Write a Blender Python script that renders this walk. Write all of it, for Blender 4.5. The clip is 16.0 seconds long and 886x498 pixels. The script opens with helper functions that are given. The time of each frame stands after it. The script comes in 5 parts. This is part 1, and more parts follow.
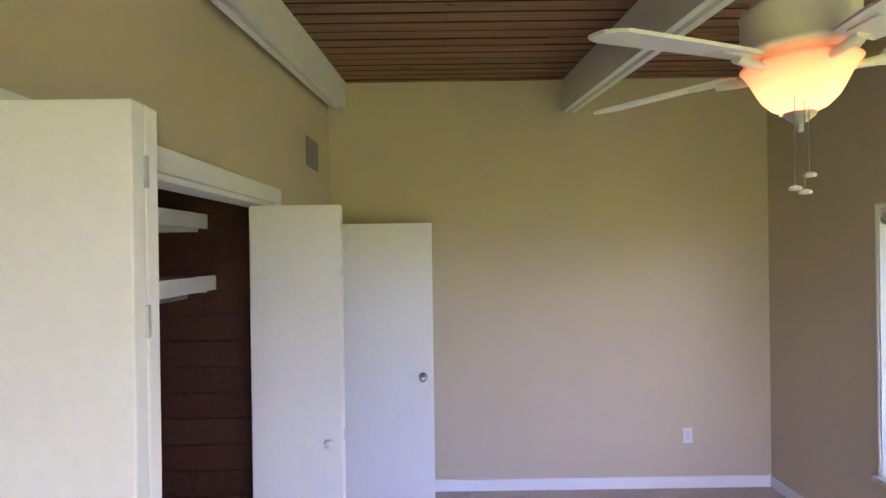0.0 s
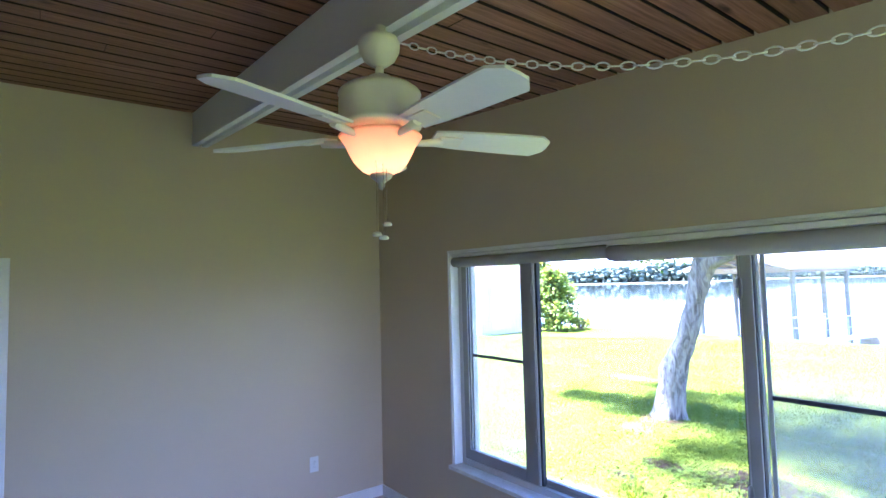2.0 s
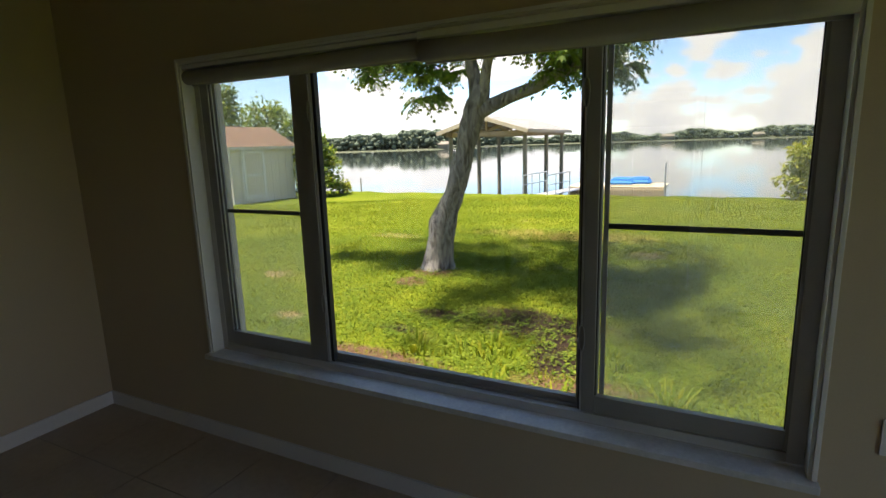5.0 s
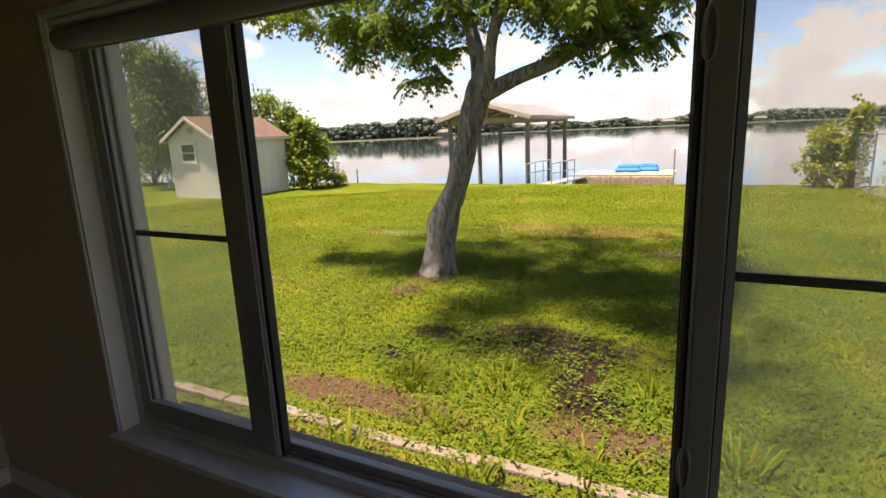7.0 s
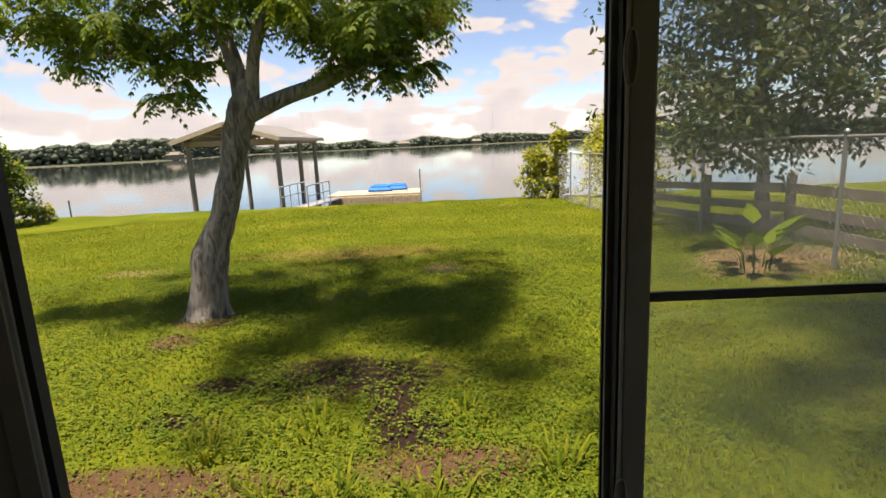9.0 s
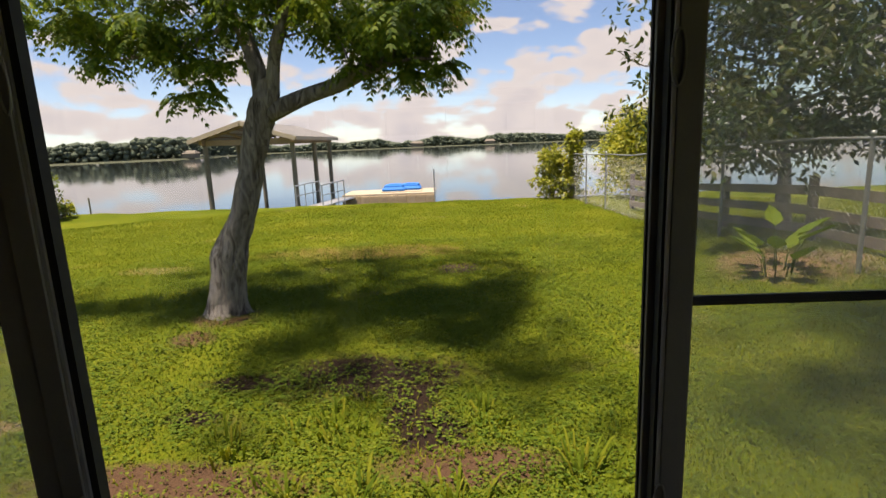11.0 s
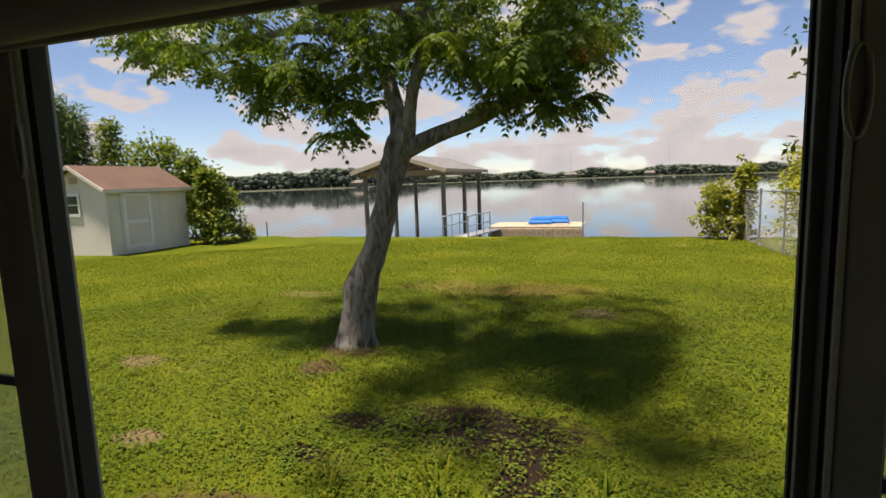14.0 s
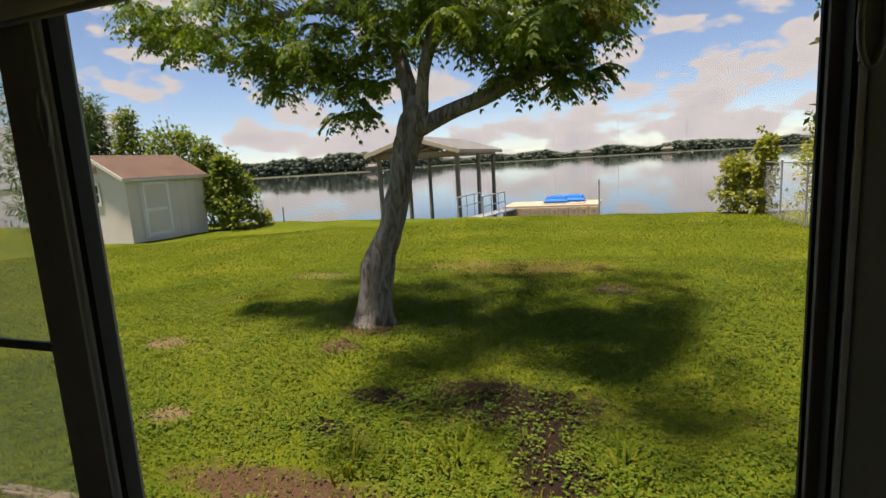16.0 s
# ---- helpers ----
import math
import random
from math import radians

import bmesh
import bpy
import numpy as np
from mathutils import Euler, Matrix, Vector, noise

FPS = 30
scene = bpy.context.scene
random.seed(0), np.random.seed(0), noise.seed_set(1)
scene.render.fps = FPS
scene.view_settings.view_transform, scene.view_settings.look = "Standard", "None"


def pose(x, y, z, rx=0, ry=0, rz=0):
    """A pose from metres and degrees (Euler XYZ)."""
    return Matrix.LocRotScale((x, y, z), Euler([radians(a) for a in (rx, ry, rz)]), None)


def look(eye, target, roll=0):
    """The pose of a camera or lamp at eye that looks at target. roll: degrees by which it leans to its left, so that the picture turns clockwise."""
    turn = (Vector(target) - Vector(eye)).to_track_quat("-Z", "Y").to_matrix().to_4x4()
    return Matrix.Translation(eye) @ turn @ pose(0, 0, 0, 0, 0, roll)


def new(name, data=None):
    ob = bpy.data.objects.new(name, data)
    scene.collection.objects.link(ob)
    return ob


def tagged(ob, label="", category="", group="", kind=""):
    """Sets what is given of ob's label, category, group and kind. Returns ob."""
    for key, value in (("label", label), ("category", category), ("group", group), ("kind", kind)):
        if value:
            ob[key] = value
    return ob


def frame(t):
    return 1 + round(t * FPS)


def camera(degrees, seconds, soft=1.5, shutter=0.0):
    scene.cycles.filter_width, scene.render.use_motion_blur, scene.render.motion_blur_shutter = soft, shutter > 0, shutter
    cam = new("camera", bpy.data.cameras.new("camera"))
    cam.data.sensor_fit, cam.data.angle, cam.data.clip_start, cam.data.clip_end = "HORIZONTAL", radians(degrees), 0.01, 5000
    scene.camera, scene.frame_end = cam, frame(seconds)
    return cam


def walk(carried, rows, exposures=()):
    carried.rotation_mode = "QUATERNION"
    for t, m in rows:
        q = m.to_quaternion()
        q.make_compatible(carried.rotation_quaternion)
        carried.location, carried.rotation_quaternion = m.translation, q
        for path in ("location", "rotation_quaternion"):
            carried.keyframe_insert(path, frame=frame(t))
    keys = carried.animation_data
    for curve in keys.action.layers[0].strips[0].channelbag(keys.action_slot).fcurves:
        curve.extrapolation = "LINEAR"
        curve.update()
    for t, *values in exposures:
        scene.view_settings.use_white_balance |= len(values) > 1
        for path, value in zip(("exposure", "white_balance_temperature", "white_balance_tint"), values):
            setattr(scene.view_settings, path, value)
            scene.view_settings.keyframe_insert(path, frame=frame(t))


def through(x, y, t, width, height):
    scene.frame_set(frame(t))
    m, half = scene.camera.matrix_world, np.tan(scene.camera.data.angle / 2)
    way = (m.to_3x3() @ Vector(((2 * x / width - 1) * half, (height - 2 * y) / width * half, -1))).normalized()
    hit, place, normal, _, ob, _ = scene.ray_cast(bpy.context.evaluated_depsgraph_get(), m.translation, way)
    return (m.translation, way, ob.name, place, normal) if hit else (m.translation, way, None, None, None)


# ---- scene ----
cam = camera(79.8, 16.0)
PATH = [
    (0, (0.14, 0.238, 1.812), (0.142, 2.238, 1.81), -0.8),
    (0.5, (0.155, 0.187, 1.843), (0.232, 2.17, 2.09), -2.8),
    (1, (0.176, 0.176, 1.843), (0.507, 2.13, 2.112), -2.9),
    (1.5, (0.197, 0.161, 1.833), (0.991, 1.986, 2.034), -2.3),
    (2, (0.192, 0.149, 1.797), (1.404, 1.734, 1.924), -1.4),
    (2.5, (0.264, 0.188, 1.715), (1.707, 1.573, 1.689), -0.0),
    (3, (0.39, 0.268, 1.669), (1.884, 1.592, 1.543), 1.3),
    (3.5, (0.488, 0.384, 1.627), (2.065, 1.601, 1.441), 0.6),
    (4, (0.515, 0.548, 1.599), (2.235, 1.535, 1.341), -0.9),
    (6.5, (1.318, 1.092, 1.574), (3.048, 1.99, 1.124), -2.3),
    (7, (1.504, 1.198, 1.585), (3.239, 2.096, 1.155), -2.5),
    (7.5, (1.629, 1.307, 1.597), (3.348, 2.247, 1.198), -3.3),
    (8, (1.685, 1.47, 1.587), (3.55, 2.074, 1.194), -3.0),
    (8.5, (1.662, 1.531, 1.601), (3.616, 1.696, 1.21), -2.9),
    (9, (1.646, 1.564, 1.606), (3.607, 1.586, 1.213), -2.6),
    (11.5, (1.655, 1.62, 1.612), (3.613, 1.732, 1.222), -2.1),
    (12, (1.802, 1.559, 1.618), (3.73, 1.927, 1.231), -1.7),
    (12.5, (1.892, 1.503, 1.627), (3.771, 2.082, 1.26), -1.5),
    (13, (1.954, 1.507, 1.644), (3.818, 2.145, 1.301), -1.6),
    (13.5, (1.978, 1.497, 1.666), (3.855, 2.118, 1.363), -1.8),
    (14, (1.975, 1.463, 1.664), (3.862, 2.075, 1.405), -1.9),
    (14.5, (1.988, 1.412, 1.633), (3.874, 2.025, 1.371), -2.4),
    (15, (2.017, 1.394, 1.608), (3.895, 2.018, 1.32), -3.5),
    (15.5, (2.008, 1.435, 1.596), (3.879, 2.071, 1.289), -3.9),
    (16, (1.955, 1.458, 1.621), (3.812, 2.125, 1.299), -3.4),
]
EXPOSURES = [(0, 5.65, 5700, 46), (0.5, 5.85, 5600, 48), (1.0, 5.85, 4950, 42), (1.5, 5.45, 4800, 40), (2.0, 5.25, 4600, 36), (2.5, 4.6, 4750, 30), (3.0, 3.6, 5000, 20), (3.5, 3.1, 5700, 14), (4.2, 2.8, 6300, 10),
             (6.5, 2.35, 7300, 26), (9.2, 1.92, 7400, 22), (12.0, 1.6, 7100, 22), (16.0, 1.5, 7000, 20)]
walk(cam, [(t, look(eye, target, roll)) for t, eye, target, roll in PATH], EXPOSURES)

# ---- world and sun ----
SUN = Vector((-0.15, 0.17, 0.97)).normalized()
world = bpy.data.worlds.new("world")
scene.world = world
world.use_nodes = True
wn, wl = world.node_tree.nodes, world.node_tree.links
wn.clear()


def wnode(kind, **values):
    n = wn.new(kind)
    for key, value in values.items():
        n.inputs[key].default_value = value
    return n


def wmath(op, a, b=None):
    n = wn.new("ShaderNodeMath")
    n.operation = op
    for i, v in enumerate((a, b)):
        if v is None:
            continue
        if isinstance(v, (int, float)):
            n.inputs[i].default_value = v
        else:
            wl.new(v, n.inputs[i])
    return n.outputs[0]


sky = wn.new("ShaderNodeTexSky")
sky.sky_type, sky.sun_disc = "NISHITA", False
sky.sun_elevation = math.asin(SUN.z)
sky.sun_rotation = math.atan2(SUN.x, SUN.y)
sky.air_density, sky.dust_density, sky.ozone_density = 0.8, 0.1, 3.0
clear = wnode("ShaderNodeBackground", Strength=0.055)
wl.new(sky.outputs[0], clear.inputs[0])
coords = wn.new("ShaderNodeTexCoord")
parts3 = wn.new("ShaderNodeSeparateXYZ")
wl.new(coords.outputs["Generated"], parts3.inputs[0])
# cumulus: noise over the sky dome, a little flattened, thicker towards the horizon
flat = wn.new("ShaderNodeMapping")
flat.inputs["Scale"].default_value, flat.inputs["Location"].default_value = (1.0, 1.0, 2.1), (0.35, 0.15, 0.0)
wl.new(coords.outputs["Generated"], flat.inputs["Vector"])
def billows(scale, weight):
    v = wn.new("ShaderNodeTexVoronoi")
    v.inputs["Scale"].default_value = scale
    wl.new(warped.outputs[0], v.inputs["Vector"])
    return wmath("MULTIPLY", wmath("SUBTRACT", 0.42, v.outputs["Distance"]), weight)


wobble = wnode("ShaderNodeTexNoise", Scale=9.0, Detail=5.0)
wl.new(flat.outputs[0], wobble.inputs["Vector"])
warped = wn.new("ShaderNodeMixRGB")
warped.inputs[0].default_value = 0.07
wl.new(flat.outputs[0], warped.inputs[1]), wl.new(wobble.outputs["Color"], warped.inputs[2])
puffs = wnode("ShaderNodeTexNoise", Scale=6.6, Detail=4.0, Roughness=0.5)
wl.new(flat.outputs[0], puffs.inputs["Vector"])
heap = wmath("ADD", puffs.outputs[0], wmath("ADD", billows(10.0, 0.24), wmath("ADD", billows(23.0, 0.15), billows(50.0, 0.07))))
thick = wmath("MULTIPLY", wmath("SUBTRACT", 0.26, wmath("ABSOLUTE", parts3.outputs[2])), 0.34)
heap = wmath("ADD", heap, thick)
cover = wn.new("ShaderNodeValToRGB")
cover.color_ramp.elements[0].position, cover.color_ramp.elements[1].position = 0.50, 0.575
wl.new(heap, cover.inputs[0])
grey = wn.new("ShaderNodeValToRGB")
grey.color_ramp.elements[0].position, grey.color_ramp.elements[1].position = 0.58, 0.80
grey.color_ramp.elements[0].color, grey.color_ramp.elements[1].color = (1.0, 0.985, 0.98, 1), (0.83, 0.83, 0.88, 1)
wl.new(heap, grey.inputs[0])
cloud = wnode("ShaderNodeBackground", Strength=0.255)
wl.new(grey.outputs[0], cloud.inputs[0])
both = wn.new("ShaderNodeMixShader")
wl.new(cover.outputs[0], both.inputs[0])
wl.new(clear.outputs[0], both.inputs[1])
wl.new(cloud.outputs[0], both.inputs[2])
wout = wn.new("ShaderNodeOutputWorld")
wl.new(both.outputs[0], wout.inputs[0])

sun = new("sun", bpy.data.lights.new("sun", "SUN"))
sun.data.energy, sun.data.angle, sun.data.color = 3.15, radians(4.0), (1.0, 0.93, 0.81)
sun.matrix_world = look(SUN * 30, (0, 0, 0))
bulb = new("fan_bulb", bpy.data.lights.new("fan_bulb", "POINT"))
bulb.data.energy, bulb.data.color, bulb.data.shadow_soft_size = 0.10, (1.0, 0.64, 0.40), 0.03
bulb.location = (1.031, 1.552, 2.195)
# area lamp added to brighten the room, in an assumed, unseen opening behind the walker
south_fill = new("south_fill_light", bpy.data.lights.new("south_fill_light", "AREA"))
south_fill.data.shape, south_fill.data.size, south_fill.data.size_y = "RECTANGLE", 1.9, 1.95
south_fill.data.energy, south_fill.data.color = 0.13, (1.0, 0.94, 0.86)
south_fill.matrix_world = look((1.25, -1.66, 1.05), (1.25, 0.0, 1.05))


# ---- materials ----
class Mat:
    """A small wrapper to write node materials in few lines."""

    def __init__(self, name, color=(0.5, 0.5, 0.5), rough=0.6, metal=0.0):
        self.m = bpy.data.materials.new(name)
        self.m.use_nodes = True
        self.n, self.l = self.m.node_tree.nodes, self.m.node_tree.links
        self.b = self.n["Principled BSDF"]
        self.out = self.n["Material Output"]
        self.b.inputs["Base Color"].default_value = (*color, 1)
        self.b.inputs["Roughness"].default_value = rough
        self.b.inputs["Metallic"].default_value = metal
        self.co = self.n.new("ShaderNodeTexCoord").outputs["Object"]

    def pos(self):
        return self.n.new("ShaderNodeNewGeometry").outputs["Position"]

    def put(self, value, socket):
        if isinstance(value, (int, float)):
            socket.default_value = value
        elif isinstance(value, tuple):
            socket.default_value = (*value, 1) if len(socket.default_value) == 4 and len(value) == 3 else value
        else:
            self.l.new(value, socket)

    def scaled(self, co, s):
        n = self.n.new("ShaderNodeMapping")
        n.inputs["Scale"].default_value = s
        self.l.new(co, n.inputs["Vector"])
        return n.outputs[0]

    def noise(self, scale, detail=4.0, rough=0.5, co=None, dist=0.0):
        n = self.n.new("ShaderNodeTexNoise")
        n.inputs["Scale"].default_value, n.inputs["Detail"].default_value = scale, detail
        n.inputs["Roughness"].default_value, n.inputs["Distortion"].default_value = rough, dist
        self.l.new(co or self.co, n.inputs["Vector"])
        return n.outputs[0]

    def ramp(self, fac, stops):
        n = self.n.new("ShaderNodeValToRGB")
        e = n.color_ramp.elements
        while len(e) < len(stops):
            e.new(0.5)
        for i, (p, c) in enumerate(stops):
            e[i].position = p
            e[i].color = (c, c, c, 1) if isinstance(c, (int, float)) else (*c, 1)
        self.l.new(fac, n.inputs[0])
        return n.outputs[0]

    def mix(self, fac, a, b, kind="MIX"):
        n = self.n.new("ShaderNodeMix")
        n.data_type, n.blend_type = "RGBA", kind
        self.put(fac, n.inputs[0]), self.put(a, n.inputs[6]), self.put(b, n.inputs[7])
        return n.outputs[2]

    def rand(self):
        return self.n.new("ShaderNodeObjectInfo").outputs["Random"]

    def island(self):
        return self.n.new("ShaderNodeNewGeometry").outputs["Random Per Island"]

    def color(self, c):
        self.put(c, self.b.inputs["Base Color"])
        return self

    def rough(self, c):
        self.put(c, self.b.inputs["Roughness"])
        return self

    def bump(self, h, strength=0.3, dist=0.01):
        n = self.n.new("ShaderNodeBump")
        n.inputs["Strength"].default_value, n.inputs["Distance"].default_value = strength, dist
        self.l.new(h, n.inputs["Height"])
        self.l.new(n.outputs[0], self.b.inputs["Normal"])
        return self

    def worn(self, a, b, scale=3.0, fine=60.0, bump=0.15, dist=0.004):
        """Two-scale variation from colour a to colour b, with a fine relief."""
        big = self.noise(scale, 5)
        small = self.noise(fine, 3)
        f = self.mix(0.35, big, small)
        self.color(self.ramp(f, [(0.3, a), (0.7, b)]))
        return self.bump(small, bump, dist)


def plain(name, a, b, rough=0.6, metal=0.0, scale=3.0, fine=60.0, bump=0.15, dist=0.004):
    return Mat(name, a, rough, metal).worn(a, b, scale, fine, bump, dist).m


def leafy(name, dark, mid, light, through=0.35, gloss=0.6, shine=0.25, patch=0.9):
    """Leaves: each one its own green, with light shining through."""
    k = Mat(name, mid, gloss)
    k.b.inputs["Specular IOR Level"].default_value = shine
    f = k.mix(0.55, k.island(), k.noise(patch, 4, 0.6, co=k.pos()))
    c = k.ramp(f, [(0.28, dark), (0.5, mid), (0.72, light)])
    k.color(c)
    t = k.n.new("ShaderNodeBsdfTranslucent")
    k.l.new(k.mix(1.0, c, (1.25, 1.2, 0.55), "MULTIPLY"), t.inputs[0])
    s = k.n.new("ShaderNodeMixShader")
    s.inputs[0].default_value = through
    k.l.new(k.b.outputs[0], s.inputs[1]), k.l.new(t.outputs[0], s.inputs[2])
    k.l.new(s.outputs[0], k.out.inputs[0])
    return k.m


def clear_glass(name, haze=0.0, tint=(0.975, 0.985, 0.98)):
    """Window glass: clear with a faint reflection; haze mixes in a pale veil for light scattered by the fly screen."""
    k = Mat(name)
    k.n.remove(k.b)
    tr, gl = k.n.new("ShaderNodeBsdfTransparent"), k.n.new("ShaderNodeBsdfGlossy")
    mx, fr = k.n.new("ShaderNodeMixShader"), k.n.new("ShaderNodeLayerWeight")
    tr.inputs[0].default_value = (*tint, 1)
    gl.inputs["Roughness"].default_value = 0.01
    fr.inputs["Blend"].default_value = 0.5
    k.l.new(k.ramp(fr.outputs["Facing"], [(0.0, 0.035), (0.6, 0.05), (0.85, 0.16), (1.0, 0.7)]), mx.inputs[0]), k.l.new(tr.outputs[0], mx.inputs[1]), k.l.new(gl.outputs[0], mx.inputs[2])
    last = mx.outputs[0]
    if haze:
        df, hz = k.n.new("ShaderNodeBsdfTranslucent"), k.n.new("ShaderNodeMixShader")
        df.inputs[0].default_value = (0.75, 0.74, 0.68, 1)
        f = k.ramp(k.noise(1.6, 5, 0.6, co=k.pos()), [(0.25, haze * 0.7), (0.75, haze * 1.25)])
        k.l.new(f, hz.inputs[0]), k.l.new(last, hz.inputs[1]), k.l.new(df.outputs[0], hz.inputs[2])
        last = hz.outputs[0]
    k.l.new(last, k.out.inputs[0])
    return k.m


WALL = plain("tan_wall_paint", (0.52, 0.435, 0.305), (0.57, 0.48, 0.34), 0.75, scale=0.8, fine=160, bump=0.12, dist=0.002)
WHITE = plain("white_trim_paint", (0.74, 0.74, 0.73), (0.81, 0.81, 0.80), 0.45, scale=2, fine=90, bump=0.05, dist=0.002)
DOOR = plain("white_door_paint", (0.72, 0.71, 0.70), (0.79, 0.78, 0.77), 0.42, scale=1.5, fine=50, bump=0.04, dist=0.002)
SILL = plain("marble_sill", (0.55, 0.55, 0.55), (0.82, 0.82, 0.81), 0.3, scale=9, fine=60, bump=0.02)
ALU = plain("painted_window_metal", (0.27, 0.265, 0.25), (0.33, 0.325, 0.305), 0.45, 0.1, scale=5, fine=160, bump=0.05, dist=0.001)
# paler copy of the window metal: room light on the outer frame is in its colour
LIT_FRAME = plain("lit_window_frame", (0.50, 0.495, 0.48), (0.58, 0.575, 0.555), 0.45, 0.05, scale=5, fine=160, bump=0.05, dist=0.001)
GASKET = plain("black_rubber", (0.02, 0.02, 0.02), (0.035, 0.035, 0.035), 0.7)
CHROME = plain("brushed_chrome", (0.62, 0.62, 0.6), (0.7, 0.7, 0.68), 0.22, 1.0)
SHADE = plain("grey_shade_cloth", (0.36, 0.35, 0.34), (0.42, 0.41, 0.40), 0.85, scale=4, fine=260, bump=0.2, dist=0.001)
PLATE = plain("white_plastic", (0.72, 0.71, 0.68), (0.78, 0.77, 0.74), 0.35, bump=0.02)
CREAM = plain("cream_enamel", (0.74, 0.71, 0.64), (0.8, 0.77, 0.71), 0.35, scale=8, bump=0.03)
VENT = plain("grey_vent_metal", (0.17, 0.17, 0.155), (0.23, 0.23, 0.21), 0.5, 0.2)
# near-black that paints the shade inside the deep ceiling joints
GAP_SHADE = plain("painted_gap_shade", (0.010, 0.008, 0.006), (0.02, 0.016, 0.012), 0.9)
GROUT = plain("grey_grout", (0.30, 0.27, 0.23), (0.36, 0.33, 0.28), 0.9)
PLASTER = plain("exterior_stucco", (0.52, 0.50, 0.46), (0.60, 0.58, 0.53), 0.9, scale=2, fine=120, bump=0.5, dist=0.006)
SHED_WALL = plain("weathered_white_siding", (0.58, 0.51, 0.43), (0.75, 0.69, 0.60), 0.75, scale=1.3, fine=40, bump=0.2)
SHED_ROOF = plain("brown_shingle", (0.10, 0.056, 0.036), (0.165, 0.098, 0.064), 0.9, scale=2, fine=60, bump=0.5, dist=0.01)
TIMBER = plain("weathered_timber", (0.28, 0.20, 0.125), (0.42, 0.31, 0.20), 0.8, scale=3, fine=50, bump=0.3)
OLD_POST = plain("grey_green_timber_post", (0.15, 0.135, 0.09), (0.24, 0.21, 0.15), 0.85, scale=5, fine=40, bump=0.4)
METAL_ROOF = plain("pale_metal_roof", (0.40, 0.38, 0.35), (0.50, 0.48, 0.45), 0.5, 0.1, scale=2, fine=30)
WIRE = plain("dull_fence_wire", (0.20, 0.205, 0.20), (0.28, 0.285, 0.28), 0.55, 0.3, scale=8)
GALV = plain("galvanised_steel", (0.42, 0.43, 0.43), (0.52, 0.53, 0.53), 0.45, 0.6, scale=8)
CONCRETE = plain("worn_concrete_edging", (0.13, 0.095, 0.065), (0.25, 0.195, 0.145), 0.9, scale=6, fine=70, bump=0.6, dist=0.01)
DECK = plain("sunbleached_deck", (0.40, 0.33, 0.22), (0.50, 0.42, 0.30), 0.8, scale=4)
DOCK_SIDE = plain("tan_dock_fender", (0.38, 0.28, 0.16), (0.50, 0.39, 0.25), 0.8, scale=3, bump=0.4)
BLUE = plain("blue_boat_plastic", (0.008, 0.15, 0.52), (0.015, 0.20, 0.62), 0.75, scale=4)
RAIL_WOOD = plain("grey_rail_boards", (0.13, 0.11, 0.085), (0.22, 0.19, 0.15), 0.9, scale=3, fine=40, bump=0.4)
GLASS = clear_glass("window_glass")
SCREEN = clear_glass("hazy_screened_glass", 0.11, (0.90, 0.905, 0.88))

k = Mat("ceiling_boards", rough=0.7)
grain = k.noise(2.2, 6, 0.65, co=k.scaled(k.pos(), (1.0, 26.0, 26.0)), dist=0.6)
knots = k.ramp(k.noise(3.0, 3, 0.5, co=k.scaled(k.pos(), (1.0, 4.0, 4.0))), [(0.68, 0.0), (0.76, 1.0)])
c = k.ramp(grain, [(0.3, (0.14, 0.062, 0.03)), (0.52, (0.29, 0.14, 0.07)), (0.72, (0.42, 0.23, 0.125))])
c = k.mix(k.ramp(k.island(), [(0.0, 0.0), (1.0, 0.5)]), c, (0.20, 0.105, 0.055))
k.color(k.mix(knots, c, (0.05, 0.025, 0.015))).bump(grain, 0.25, 0.004)
CEIL_WOOD = k.m

k = Mat("cedar_closet_boards", rough=0.6)
grain = k.noise(2.5, 6, 0.6, co=k.scaled(k.pos(), (20.0, 1.0, 20.0)))
c = k.ramp(grain, [(0.3, (0.035, 0.013, 0.007)), (0.7, (0.11, 0.042, 0.019))])
k.color(k.mix(k.ramp(k.rand(), [(0.0, 0.0), (1.0, 0.6)]), c, (0.11, 0.046, 0.022)))
CEDAR = k.m

k = Mat("beige_floor_tile", rough=0.35)
f = k.mix(0.4, k.noise(2.5, 5, co=k.pos()), k.noise(28, 4, co=k.pos()))
c = k.ramp(f, [(0.3, (0.42, 0.34, 0.25)), (0.7, (0.56, 0.47, 0.36))])
k.color(k.mix(k.ramp(k.rand(), [(0.0, 0.0), (1.0, 0.18)]), c, (0.36, 0.29, 0.22)))
TILE = k.m

k = Mat("tree_bark", rough=0.9)
ridge = k.noise(1.0, 7, 0.65, co=k.scaled(k.pos(), (16.0, 16.0, 4.5)), dist=1.2)
c = k.ramp(ridge, [(0.34, (0.03, 0.024, 0.019)), (0.43, (0.12, 0.10, 0.08)), (0.58, (0.33, 0.295, 0.25))])
c = k.mix(k.ramp(k.noise(3.0, 4, co=k.pos()), [(0.5, 0.0), (0.72, 0.6)]), c, (0.30, 0.27, 0.23))
k.color(c).bump(ridge, 1.0, 0.05)
BARK = k.m

